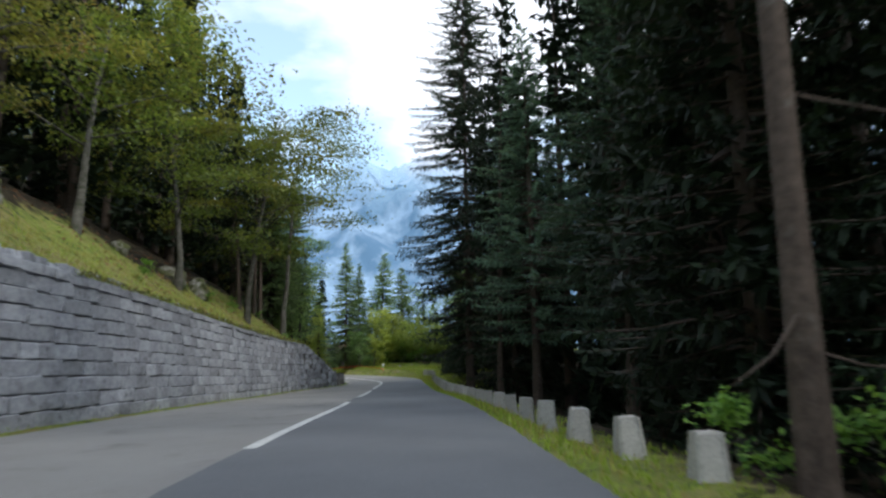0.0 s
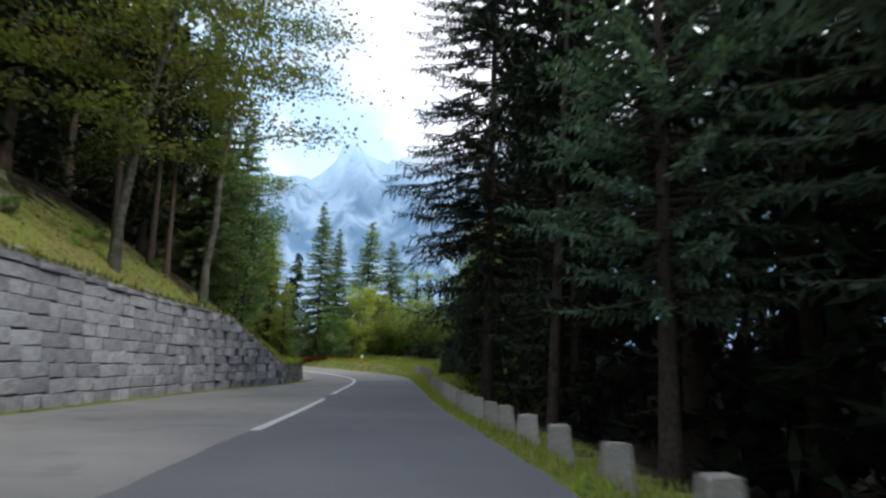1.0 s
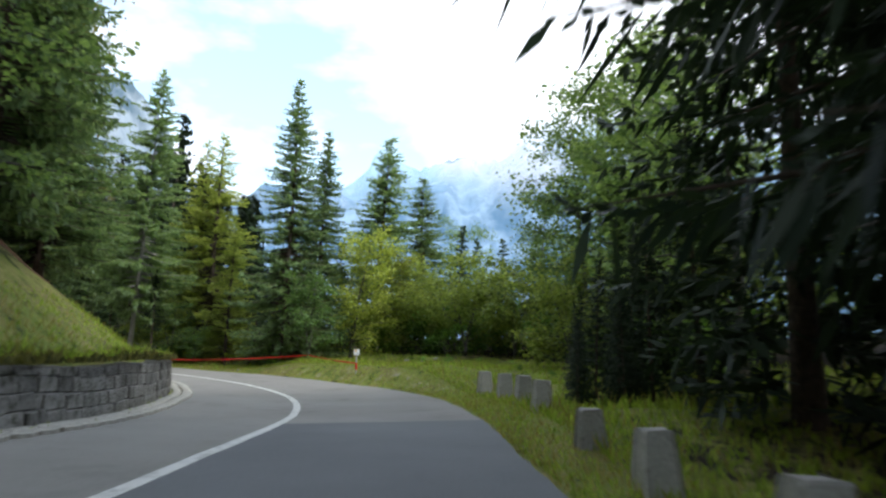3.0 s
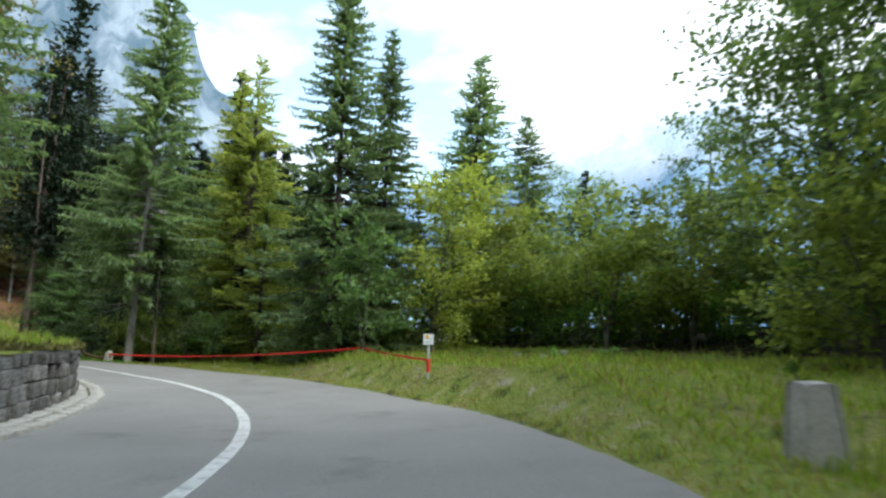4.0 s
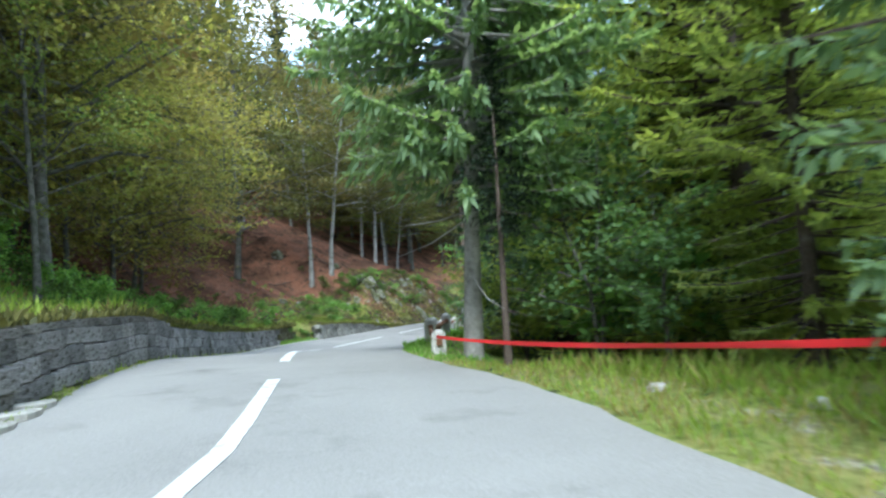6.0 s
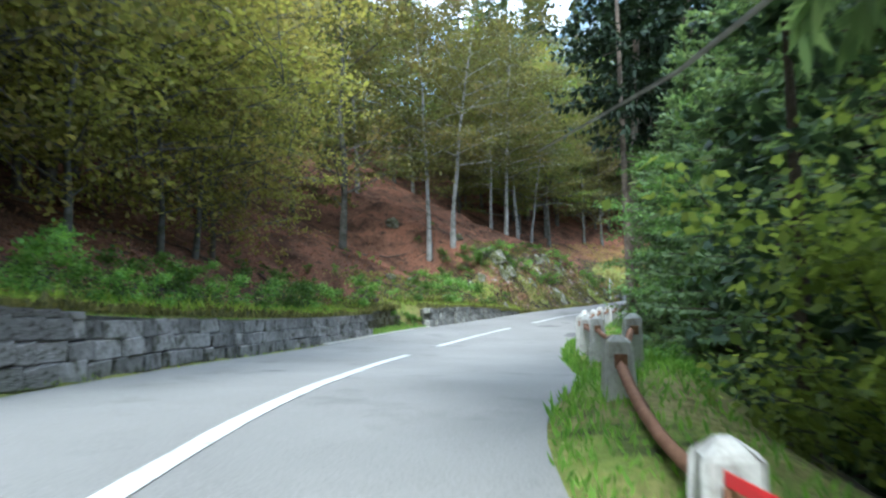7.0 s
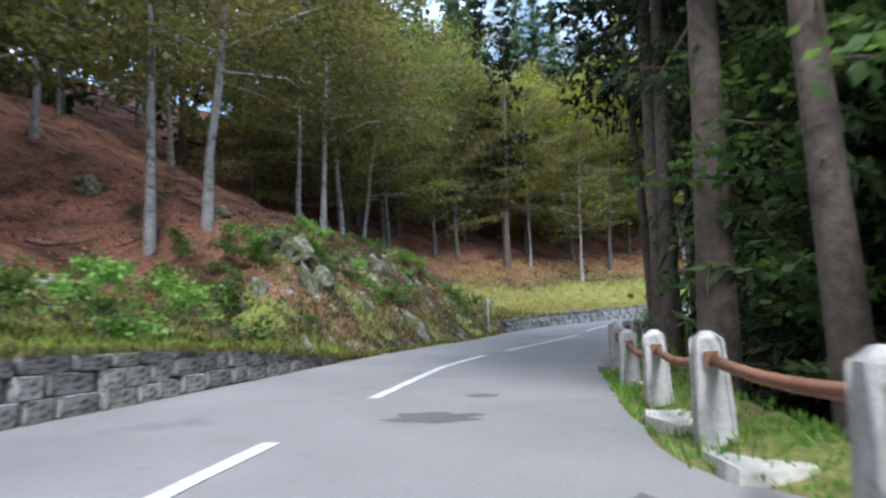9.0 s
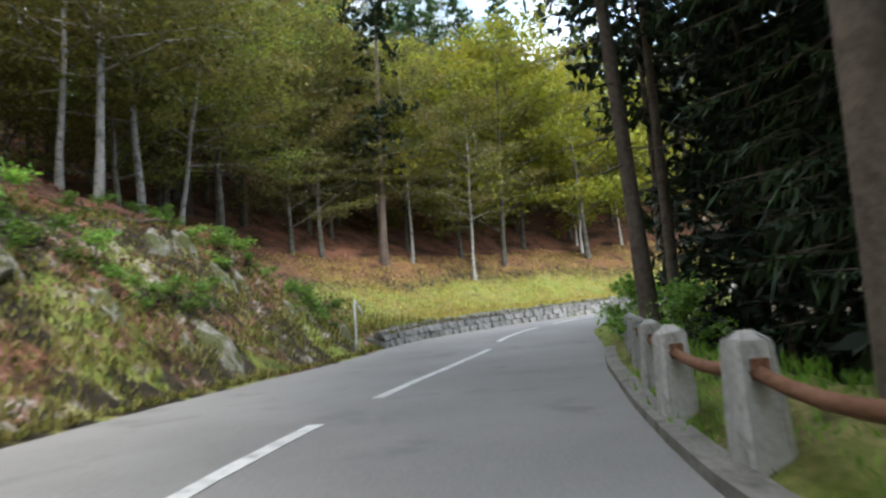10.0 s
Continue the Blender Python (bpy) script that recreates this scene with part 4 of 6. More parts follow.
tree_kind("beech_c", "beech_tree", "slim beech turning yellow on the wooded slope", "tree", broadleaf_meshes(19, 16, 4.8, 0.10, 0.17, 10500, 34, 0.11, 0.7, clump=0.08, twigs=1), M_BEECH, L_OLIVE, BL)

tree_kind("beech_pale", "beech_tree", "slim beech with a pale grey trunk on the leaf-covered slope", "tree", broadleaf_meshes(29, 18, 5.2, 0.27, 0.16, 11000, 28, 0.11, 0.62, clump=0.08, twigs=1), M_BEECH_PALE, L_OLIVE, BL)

# behind the meadow, outside the bend
plant("spruce_a", -11.9, 77.9, 0.74, 20, tall=1.2)
plant("spruce_a", -10.5, 79.1, 0.62, 200, tall=1.2)
plant("spruce_edge", -20.4, 78.45, 0.95, 40)
plant("spruce_pale", -17.7, 82.2, 1.3, 70, tall=0.86)
plant("spruce_pale", -18.9, 82.9, 1.35, 170, tall=0.85)
plant("spruce_pale", -15.6, 79.6, 0.62, 300)
plant("spruce_b", -8.5, 87.0, 1.2, 100, tall=0.78)
plant("spruce_b", -5.6, 92.0, 1.0, 200, tall=0.8)
for _k in range(12):
    plant("hill_spruce", -13.0 + 1.9 * _k, 88.5 + 1.5 * (_k % 2) - 0.35 * _k, 0.24 + 0.05 * (_k % 3), tall=0.9)
plant("spruce_bare", -18.95, 77.95, 0.26, 10)
plant("maple_shrub", -18.6, 79.5, 0.85, 70)
plant("maple_shrub", -17.0, 78.9, 0.5, 150)
plant("maple_shrub", -9.82, 75.14, 1.0, 10)
plant("shrub", -13.0, 78.6, 1.0, 30)
plant("shrub", -11.6, 77.9, 1.3, 230)
plant("shrub", -17.8, 80.0, 1.2, 60)
plant("shrub", -19.4, 80.2, 1.0, 160)
plant("hazel", -2.3, 79.5, 1.08, 0)
plant("hazel", 0.2, 77.6, 0.95, 90)
plant("hazel", -5.2, 82.0, 0.8, 190)
plant("ash_tree", 3.2, 73.5, 1.0, 120)
plant("ash_tree", 5.8, 70.0, 1.05, 220)
plant("ash_tree", 2.2, 85.0, 0.85, 320)
plant("ash_tree", -2.5, 94.0, 0.85, 20)
plant("ash_tree", 4.0, 66.0, 0.95, 75)
plant("ash_tree", 4.6, 61.0, 0.95, 145)
plant("hazel", 1.6, 68.5, 0.8, 145)
plant("ash_tree", 5.0, 76.0, 1.1, 15)
plant("ash_tree", 7.4, 72.6, 1.2, 95)
plant("ash_tree", 4.8, 70.6, 1.1, 175)
for _x, _y, _size in ((9, 80, 0.66), (12, 70, 0.75), (-3, 89, 0.42), (3, 92, 0.45), (-6, 99, 0.50), (8, 88, 0.60), (1, 98, 0.48), (6, 82, 0.5), (-24, 86, 0.42), (10, 63, 0.9), (-11, 93, 0.46), (-15.5, 90, 0.42), (-21, 88, 0.42), (-24, 92, 0.46), (-27, 98, 0.55), (-13, 99, 0.5), (-1, 104, 0.58), (6, 94, 0.55), (-19, 96, 0.5), (-10.5, 84.5, 0.36), (-15.5, 84.5, 0.42), (-20, 83.5, 0.42), (-23.5, 81.8, 0.38)):
    plant("hill_spruce", _x, _y, _size)
for _x, _y, _size in ((-0.8, 84.5, 0.9), (-7.0, 84.0, 0.8), (-4.0, 86.0, 0.9), (3.4, 80.5, 1.0), (-11.8, 82.0, 0.7), (6.6, 76.5, 1.1), (8.4, 72.0, 1.2), (8.0, 66.5, 1.1), (-16.6, 81.0, 0.55), (-22.0, 81.0, 0.55)):
    plant("hazel", _x, _y, _size)

plant("aspen", -8.6, 79.6, 1.0, 40)
plant("aspen", -6.6, 82.6, 0.9, 140)
# Small dark spruces added in place of shaded grass and undergrowth by the posts.
for _x, _y, _size in ((0.7, 57.4, 0.14), (1.4, 59.3, 0.2), (2.0, 56.6, 0.3), (0.15, 58.7, 0.11), (-0.1, 57.5, 0.09), (0.5, 60.6, 0.13), (0.5, 56.2, 0.12), (0.35, 57.9, 0.16), (1.0, 58.3, 0.2), (1.2, 56.9, 0.2), (1.9, 60.2, 0.2)):
    plant("spruce_dark", _x, _y, _size)

# the dark wood right of the first straight
plant("spruce_tall", 2.0, 47.6, 1.0, 30)
for _x, _y, _size in ((2.6, 54.2, 0.9), (4.2, 50.4, 1.1), (6.2, 54.6, 1.1)):
    plant("spruce_dark", _x, _y, _size)
plant("spruce_shade", 4.4, 39.0, 1.05, 130)
for _x, _y, _size in ((5.6, 41.0, 1.1), (6.2, 12.5, 1.15), (7.8, 18.0, 1.2), (8.6, 9.0, 1.1)):
    plant("spruce_shade", _x, _y, _size)
for _x, _y in ((10.5, 27), (9.5, 33), (11.5, 37), (14, 31)):
    plant("wood_far", _x, _y, 1.25)
for _s, _o, _size in ((104.0, 4.6, 0.72), (110.6, 4.8, 0.8)):
    _p = on_route(_s, _o)
    plant("spruce_b", _p.x, _p.y, _size, 50 * _s, sink=0.3)
plant("roadside_dark", 3.9, 6.9, 1.25, 10)
plant("spruce_blue", 4.4, 30.0, 1.05, 80)
plant("spruce_blue", 6.7, 23.0, 1.1, 140)
plant("roadside_dark", 3.3, 37.5, 1.3, 0)
plant("spruce_bare", 4.4, 44.0, 1.3, 150)
plant("spruce_bare", 4.8, 54.5, 1.0, 150)
_rng = random.Random(4)
for _k in range(30):
    _p = (9 + (_k * 0.618 % 1) * 26, -6 + 2.65 * _k + _rng.uniform(-0.8, 0.8))
    plant("wood_far", _p[0] + 0.1 * max(_p[1] - 55, 0), _p[1], _rng.uniform(0.8, 1.1))
for _k in range(40):
    _y = -8 + 1.62 * _k + _rng.uniform(-0.5, 0.5)
    _x = 6.6 + (_k * 0.618 % 1) * 22 + _rng.uniform(-1, 1) - 0.03 * _y
    plant("wood_spruce" if _x > 10 or _k % 3 else "wood_spruce_bare", _x, _y, _rng.uniform(0.9, 1.15))

# the bank left of the first straight
for _key, _x, _y, _size in (("beech_a", -13.0, 22.0, 1.05), ("beech_a", -12.4, 29.5, 1.1), ("beech_turning", -12.9, 15.5, 0.75), ("beech_a", -11.6, 37.5, 1.15), ("beech_high", -11.6, 46.0, 1.0),
                            ("spruce_bare", -12.9, 40.0, 0.7), ("spruce_bare", -12.7, 42.6, 0.65), ("spruce_bare", -13.0, 45.0, 0.65), ("spruce_a", -14.2, 52.0, 0.9),
                            ("ash_tree", -12.6, 55.5, 0.85), ("spruce_b", -14.2, 59.5, 0.95), ("spruce_b", -17.0, 63.0, 1.0)):
    plant(_key, _x, _y, _size)
for _k in range(26):
    _y = -4 + 2.4 * _k + _rng.uniform(-0.6, 0.6)
    _x = -15.6 - (_k * 0.618 % 1) * 13
    plant(_rng.choice(("wood_spruce", "wood_spruce_bare", "wood_spruce")), _x, _y, _rng.uniform(0.7, 0.95))

for _k in range(14):
    plant("wood_far", -16.5 - (_k * 0.618 % 1) * 6, 6 + 3.4 * _k, 0.85)

# the hillside inside and after the bend
for _key, _x, _y, _size in (("beech_turning", -21, 66, 1.0), ("beech_turning", -25.56, 69.32, 1.0), ("beech_turning", -29.28, 71.08, 1.0), ("beech_turning", -27.1, 65.88, 1.2), ("beech_turning", -31.99, 68.59, 1.2), ("beech_turning", -42.86, 76.66, 0.6), ("beech_turning", -27.71, 72.81, 0.95), ("beech_turning", -37.53, 67.83, 1.0), ("spruce_b", -19.6, 68.6, 0.85), ("spruce_a", -17.2, 66, 0.75), ("beech_turning", -23.6, 70.4, 0.9), ("beech_b", -24.42, 72.57, 0.45),
                            ("beech_pale", -55.53, 90.37, 1.2), ("beech_pale", -55.96, 92.14, 1.25), ("beech_c", -54.13, 84.55, 1.5), ("beech_pale", -65.2, 99.54, 1.0), ("beech_pale", -64.19, 87.99, 1.1), ("beech_b", -70.91, 94.78, 1.0), ("beech_pale", -68.46, 105.18, 1.0), ("beech_pale", -71.61, 122.73, 0.9), ("beech_pale", -67.74, 124.37, 0.85), ("birch", -69.33, 140.95, 1.0), ("birch", -68, 139.39, 1.1)):
    plant(_key, _x, _y, _size)
for _k in range(64):
    _s = 68 + 1.25 * _k + _rng.uniform(-1, 1)
    _open = 107 < _s < 132
    _o = float(table(LEFT, _s)) - (24 if _open else 9.0) - (_k * 0.618 % 1) * 14
    _p = on_route(_s, _o)
    plant(_rng.choice(("beech_b", "beech_c", "beech_c", "hill_spruce") if _open else ("beech_b", "beech_c") + (("wood_spruce_bare",) if _s > 133 else ())), _p.x, _p.y, _rng.uniform(0.8, 1.15))
for _k in range(30):
    _s = 72 + 2.7 * _k + _rng.uniform(-1, 1)
    _o = float(table(LEFT, _s)) - (28 if 107 < _s < 132 else 22.0) - (_k * 0.618 % 1) * 20
    _p = on_route(_s, _o)
    plant(("beech_c", "hill_spruce", "beech_c", "wood_spruce")[_k % (4 if _s > 105 else 3)], _p.x, _p.y, _rng.uniform(1.0, 1.3))
for _k in range(48):
    _s = 88 + 1.5 * _k
    _p = on_route(_s, float(table(LEFT, _s)) - 33 - (_k * 0.618 % 1) * 16)
    plant(("hill_spruce", "beech_c", "hill_spruce")[_k % 3], _p.x, _p.y, _rng.uniform(1.3, 1.55))
for _s, _o, _size in ((104.6, -18.5, 1.1), (107.4, -17.0, 1.0), (108.5, -20.0, 1.1), (110.5, -18.5, 1.0), (116.0, -20.0, 1.0), (113.0, -28.0, 1.5), (117.5, -31.0, 1.5), (121.0, -29.0, 1.45), (125.0, -33.0, 1.5), (128.0, -30.0, 1.5), (131.0, -27.0, 1.4), (134.0, -24.0, 1.4), (137.0, -21.0, 1.35)):
    _p = on_route(_s, _o)
    plant("beech_c", _p.x, _p.y, _size)

# below the road after the bend
for _key, _s, _o, _size in (("spruce_b", 91.0, 5.2, 0.8), ("spruce_a", 94.6, 6.0, 0.8), ("spruce_b", 97.8, 5.8, 0.9), ("spruce_a", 100.8, 6.6, 0.95), ("spruce_b", 103.6, 6.4, 0.95), ("spruce_a", 106.4, 8.0, 1.0), ("maple", 97.0, 5.0, 0.8), ("maple", 102.4, 4.9, 0.95), ("maple", 106.6, 4.6, 1.0), ("maple", 109.4, 4.7, 1.1), ("maple", 112.4, 5.0, 1.15), ("spruce_b", 108.2, 6.8, 0.95),
                            ("spruce_b", 98.6, 9.5, 1.0), ("spruce_b", 95.0, 10.0, 1.0), ("spruce_dark", 109.0, 6.4, 1.0), ("spruce_dark", 111.2, 6.0, 1.0), ("spruce_dark", 113.4, 6.6, 1.0), ("spruce_dark", 115.8, 6.4, 1.0), ("spruce_dark", 118.0, 7.0, 1.0), ("spruce_dark", 120.6, 7.2, 1.0), ("spruce_dark", 112.4, 9.2, 1.1), ("spruce_dark", 116.8, 9.6, 1.1)):
    _p = on_route(_s, _o)
    plant(_key, _p.x, _p.y, _size, sink=0.3)
for _key, _x, _y, _size in (("roadside_spruce", -37.77, 91.36, 1.05), ("roadside_spruce", -39.71, 92.89, 1.4), ("roadside_spruce", -42.42, 96.26, 1.1), ("roadside_spruce", -42.99, 96.89, 1.2), ("roadside_spruce", -41.74, 98.03, 1.2),
                            ("roadside_spruce", -46.77, 102.25, 1.0), ("roadside_spruce", -47.99, 106.51, 1.0), ("roadside_spruce", -49.62, 110.38, 0.95)):
    plant(_key, _x, _y, _size, sink=0.3)
for _k in range(36):
    _s = 93 + 0.85 * _k + _rng.uniform(-0.6, 0.6)
    _o = float(table(RIGHT, _s)) + 6.0 + (_k * 0.618 % 1) * 20
    _p = on_route(_s, _o)
    plant("hill_spruce" if _s < 103 else "spruce_dark" if _o < 12 else "wood_far" if _o > 18 else _rng.choice(("wood_spruce", "wood_spruce", "wood_spruce_bare")), _p.x, _p.y, _rng.uniform(0.85, 1.1) * (0.58 if _s < 97 else 0.82 if _s < 108 else 1.0), sink=0.2)
# the dark wood below the road's last stretch
for _k in range(20):
    _s = 119 + 0.75 * _k + _rng.uniform(-0.5, 0.5)
    _o = float(table(RIGHT, _s)) + 3.4 + (_k * 0.618 % 1) * 14
    _p = on_route(_s, _o)
    plant(("roadside_spruce", "spruce_dark")[_k % 2] if _o < 9.5 else ("wood_spruce", "wood_far")[_k % 2], _p.x, _p.y, _rng.uniform(0.8, 1.05), sink=0.2)
for _k in range(14):
    _p = on_route(124 + 1.15 * _k, 5.5 + (_k * 0.618 % 1) * 10)
    plant(("roadside_dark", "wood_spruce", "wood_far")[_k % 3], _p.x, _p.y, _rng.uniform(0.62, 0.75), sink=0.2)
for _k in range(16):
    _p = on_route(117 + 1.1 * _k, 16.0 + (_k * 0.618 % 1) * 12)
    plant("wood_far", _p.x, _p.y, _rng.uniform(0.62, 0.75), sink=0.2)
for _s, _o, _size in ((113.5, 5.0, 0.72), (119.5, 5.8, 0.66)):
    _p = on_route(_s, _o)
    plant("spruce_over", _p.x, _p.y, _size, 60 * _s, sink=0.2)
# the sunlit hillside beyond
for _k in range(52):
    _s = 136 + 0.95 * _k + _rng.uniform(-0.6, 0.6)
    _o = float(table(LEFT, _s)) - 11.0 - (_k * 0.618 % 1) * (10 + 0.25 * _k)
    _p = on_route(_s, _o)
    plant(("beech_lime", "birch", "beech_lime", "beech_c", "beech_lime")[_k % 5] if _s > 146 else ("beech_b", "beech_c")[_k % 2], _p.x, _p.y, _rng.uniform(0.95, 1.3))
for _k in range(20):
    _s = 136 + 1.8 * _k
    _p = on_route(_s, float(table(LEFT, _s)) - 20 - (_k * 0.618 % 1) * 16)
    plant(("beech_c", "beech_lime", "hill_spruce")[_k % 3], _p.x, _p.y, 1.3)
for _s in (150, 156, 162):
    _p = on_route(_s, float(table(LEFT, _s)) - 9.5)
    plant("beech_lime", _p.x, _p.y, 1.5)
for _key, _s, _o, _size in (("beech_turning", 91.0, -13.0, 1.15), ("beech_turning", 95.2, -13.5, 1.2), ("beech_turning", 100.0, -15.5, 1.2), ("beech_pale", 129.6, -13.0, 1.2), ("beech_pale", 132.2, -14.0, 1.3)):
    _p = on_route(_s, _o)
    plant(_key, _p.x, _p.y, _size)
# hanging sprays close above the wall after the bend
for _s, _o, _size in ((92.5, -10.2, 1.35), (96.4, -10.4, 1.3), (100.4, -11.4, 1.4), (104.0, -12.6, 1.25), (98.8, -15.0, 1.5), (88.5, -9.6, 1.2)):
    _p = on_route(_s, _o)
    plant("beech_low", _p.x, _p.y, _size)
LOW_PLANTS = []


# ---- retaining walls ----
def stone_variants(n, seed, jitter=0.065):
    out = []
    for k in range(n):
        rng = random.Random(seed * 100 + k)
        bm = bmesh.new()
        box(bm, -0.5, 0.5, -0.5, 0.5, -0.5, 0.5, 0.0, jitter, rng)
        bmesh.ops.bevel(bm, geom=bm.edges[:], offset=0.06, segments=1, affect="EDGES")
        me = bpy.data.meshes.new("stone")
        bm.to_mesh(me)
        bm.free()
        out.append(me)
    return out


def stone_wall(name, s0, s1, single, course, length, material, joined, label, seed, lean=0.06, cap=True, uneven=0.0):
    """Courses of rough stones along the left edge of the road. Stones within the stretch single are objects, the rest one mesh."""
    rng = random.Random(seed)
    shapes = stone_variants(8, seed)
    for me in shapes:
        me.materials.append(material)
    # the core behind the joints
    n = int((s1 - s0) / 0.5)
    verts, faces = [], []
    for k in range(n + 1):
        s = s0 + (s1 - s0) * k / n
        o, h = table(LEFT, s) - table(SETBACK, s), float(table(WALL_H, s))
        deep = 0.40 if k in (0, n) else 0.98
        for off, up in ((o - 0.10, -0.3), (o - 0.10 - lean * h, h - 0.06), (o - deep, h - 0.06), (o - deep, -0.3)):
            verts.append(on_route(s, off, up))
        if k:
            a, b = (k - 1) * 4, k * 4
            faces += [(a + j, a + (j + 1) % 4, b + (j + 1) % 4, b + j) for j in range(4)]
    faces += [(0, 1, 2, 3), tuple(n * 4 + j for j in (3, 2, 1, 0))]
    wall = new(name, mesh_from(name, verts, faces, M_JOINT))
    tagged(wall, label, "wall", kind="structure")
    rest_v, rest_f, made = [], [], 0
    tall = float(max(table(WALL_H, s) for s in np.arange(s0, s1, 0.5)))
    for row in range(int(tall / course) + 1):
        z0 = row * course
        s = s0 + rng.uniform(-length, 0) * 0.5
        while s < s1:
            L = length * rng.uniform(0.6, 1.5)
            mid = s + L / 2
            h = float(table(WALL_H, mid))
            hh = min(course, h - z0)
            if s0 <= mid <= s1 and hh > 0.09:
                depth = 0.30
                wave = uneven * math.sin(mid * 1.3)
                hh *= 1 + uneven * rng.uniform(-2.0, 2.0)
                o = table(LEFT, mid) - table(SETBACK, mid) - lean * (z0 + hh / 2) - depth / 2 + rng.uniform(-0.035, 0.03)
                m = pose(*on_route(mid, o, z0 + hh / 2 - 0.01 + wave), rng.uniform(-60, 60) * uneven, rng.uniform(-2, 2), heading(mid) + rng.uniform(-1.2, 1.2))
                me = rng.choice(shapes)
                top = 0.04 if cap and h - z0 - hh < 0.05 else 0.0
                size = Matrix.Diagonal((depth + top * 2, L * 0.992, hh * (0.975 if uneven else 0.935), 1))
                if single[0] <= mid <= single[1] and made < 300:
                    ob = new("stone", me)
                    ob.parent = wall
                    ob.matrix_basis = m @ size
                    made += 1
                else:
                    k = len(rest_v)
                    t = m @ size
                    rest_v += [t @ v.co for v in me.vertices]
                    rest_f += [tuple(k + i for i in p.vertices) for p in me.polygons]
            s += L
    # small upright stones along the top
    s = s0 if cap else s1
    while s < s1:
        L = rng.uniform(0.14, 0.34)
        mid, h = s + L / 2, float(table(WALL_H, s + L / 2))
        if h > 0.35:
            hh = rng.uniform(0.10, 0.22)
            o = table(LEFT, mid) - table(SETBACK, mid) - lean * h - 0.16 + rng.uniform(-0.03, 0.03)
            t = pose(*on_route(mid, o, h + hh / 2 - 0.05), rng.uniform(-6, 6), rng.uniform(-6, 6), heading(mid) + rng.uniform(-8, 8)) @ Matrix.Diagonal((0.30, L * 0.94, hh, 1))
            me, k = rng.choice(shapes), len(rest_v)
            rest_v += [t @ v.co for v in me.vertices]
            rest_f += [tuple(k + i for i in p.vertices) for p in me.polygons]
        s += L
    if rest_v:
        ob = new("stonework", mesh_from("stonework", rest_v, rest_f, joined))
        ob.parent = wall
        ob["kind"] = "stuff"


# ---- posts, rails, sign, tape ----
def tapered_post(bm, w0, w1, d0, d1, h, seed, cap=0.0):
    rng = random.Random(seed)
    rings = []
    levels = [(0.0 - 0.35, 1.04), (0.0, 1.0), (0.5, 0.5), (0.97, 0.03), (1.0, -0.06)]
    for u, k in levels:
        w, d = w1 + (w0 - w1) * k, d1 + (d0 - d1) * k
        if u == 1.0:
            w, d = w1 * 0.88, d1 * 0.88
        ring = []
        for sx, sy in ((-1, -1), (1, -1), (1, 1), (-1, 1)):
            for ox, oy in (((1, 0.80), (0.80, 1)) if sx * sy < 0 else ((0.80, 1), (1, 0.80))):
                ring.append(bm.verts.new((sx * w / 2 * ox + rng.uniform(-0.008, 0.008), sy * d / 2 * oy + rng.uniform(-0.008, 0.008), (u if u > 0 else u) * h + rng.uniform(-0.008, 0.008))))
        rings.append(ring)
    if cap:
        rings.append([bm.verts.new((v.co.x * 0.35, v.co.y * 0.35, h + cap)) for v in rings[-1]])
    for a, b in zip(rings, rings[1:]):
        for i in range(8):
            j = (i + 1) % 8
            bm.faces.new((a[i], a[j], b[j], b[i]))
    bm.faces.new(rings[-1])
    bmesh.ops.recalc_face_normals(bm, faces=bm.faces[:])


def post_shapes(n, *args, material, cap=0.0):
    out = []
    for k in range(n):
        bm = bmesh.new()
        tapered_post(bm, *args, seed=k + 3, cap=cap)
        me = bpy.data.meshes.new("post")
        bm.to_mesh(me)
        bm.free()
        me.materials.append(material)
        out.append(me)
    return out


GUARD = post_shapes(5, 0.39, 0.29, 0.36, 0.27, 0.66, material=M_POST)
POST_X = ((4, 3.2), (8.86, 2.51), (10.73, 2.21), (12.6, 1.98), (19.2, 1.63), (27.3, 0.92), (35.4, 0.37), (44.2, -0.08), (52.8, -0.74), (56.73, -0.87), (58.64, -1.05), (60.52, -1.32), (62.21, -1.75))
POST_TOP = ((4, 0.2), (8.7, 0.23), (12.5, 0.27), (19, 0.23), (25, 0.27), (31, 0.34), (44, 0.36), (52.8, 0.5), (56.5, 0.68), (62.5, 0.71))
_post_ys = [6.95, 8.86, 10.73, 12.59, 14.76, 16.95, 19.23, 21.12, 23.26, 25.35, 27.27, 29.39, 31.33, 33.46, 35.4, 37.54, 39.63, 41.81, 44.23, 46.4, 48.5, 50.7, 52.8, 56.73, 58.64, 60.52, 62.21]
for _k, _y in enumerate(_post_ys):
    _x = float(table(POST_X, _y)) - 0.0
    _s, _o, _zr = to_route([_x], [_y])
    _top = float(_zr[0]) + float(table(POST_TOP, _y))
    _ob = new("guard_post", GUARD[_k % 5])
    _ob.matrix_basis = pose(_x, _y, _top - 0.66, random.Random(_k).uniform(-2.5, 2.5), random.Random(_k + 50).uniform(-2.5, 2.5), heading(_s[0]) + random.Random(_k + 9).uniform(-6, 6))
    tagged(_ob, "stubby tapered grey concrete guard post in the grass verge", "post", "guard posts of the first straight")

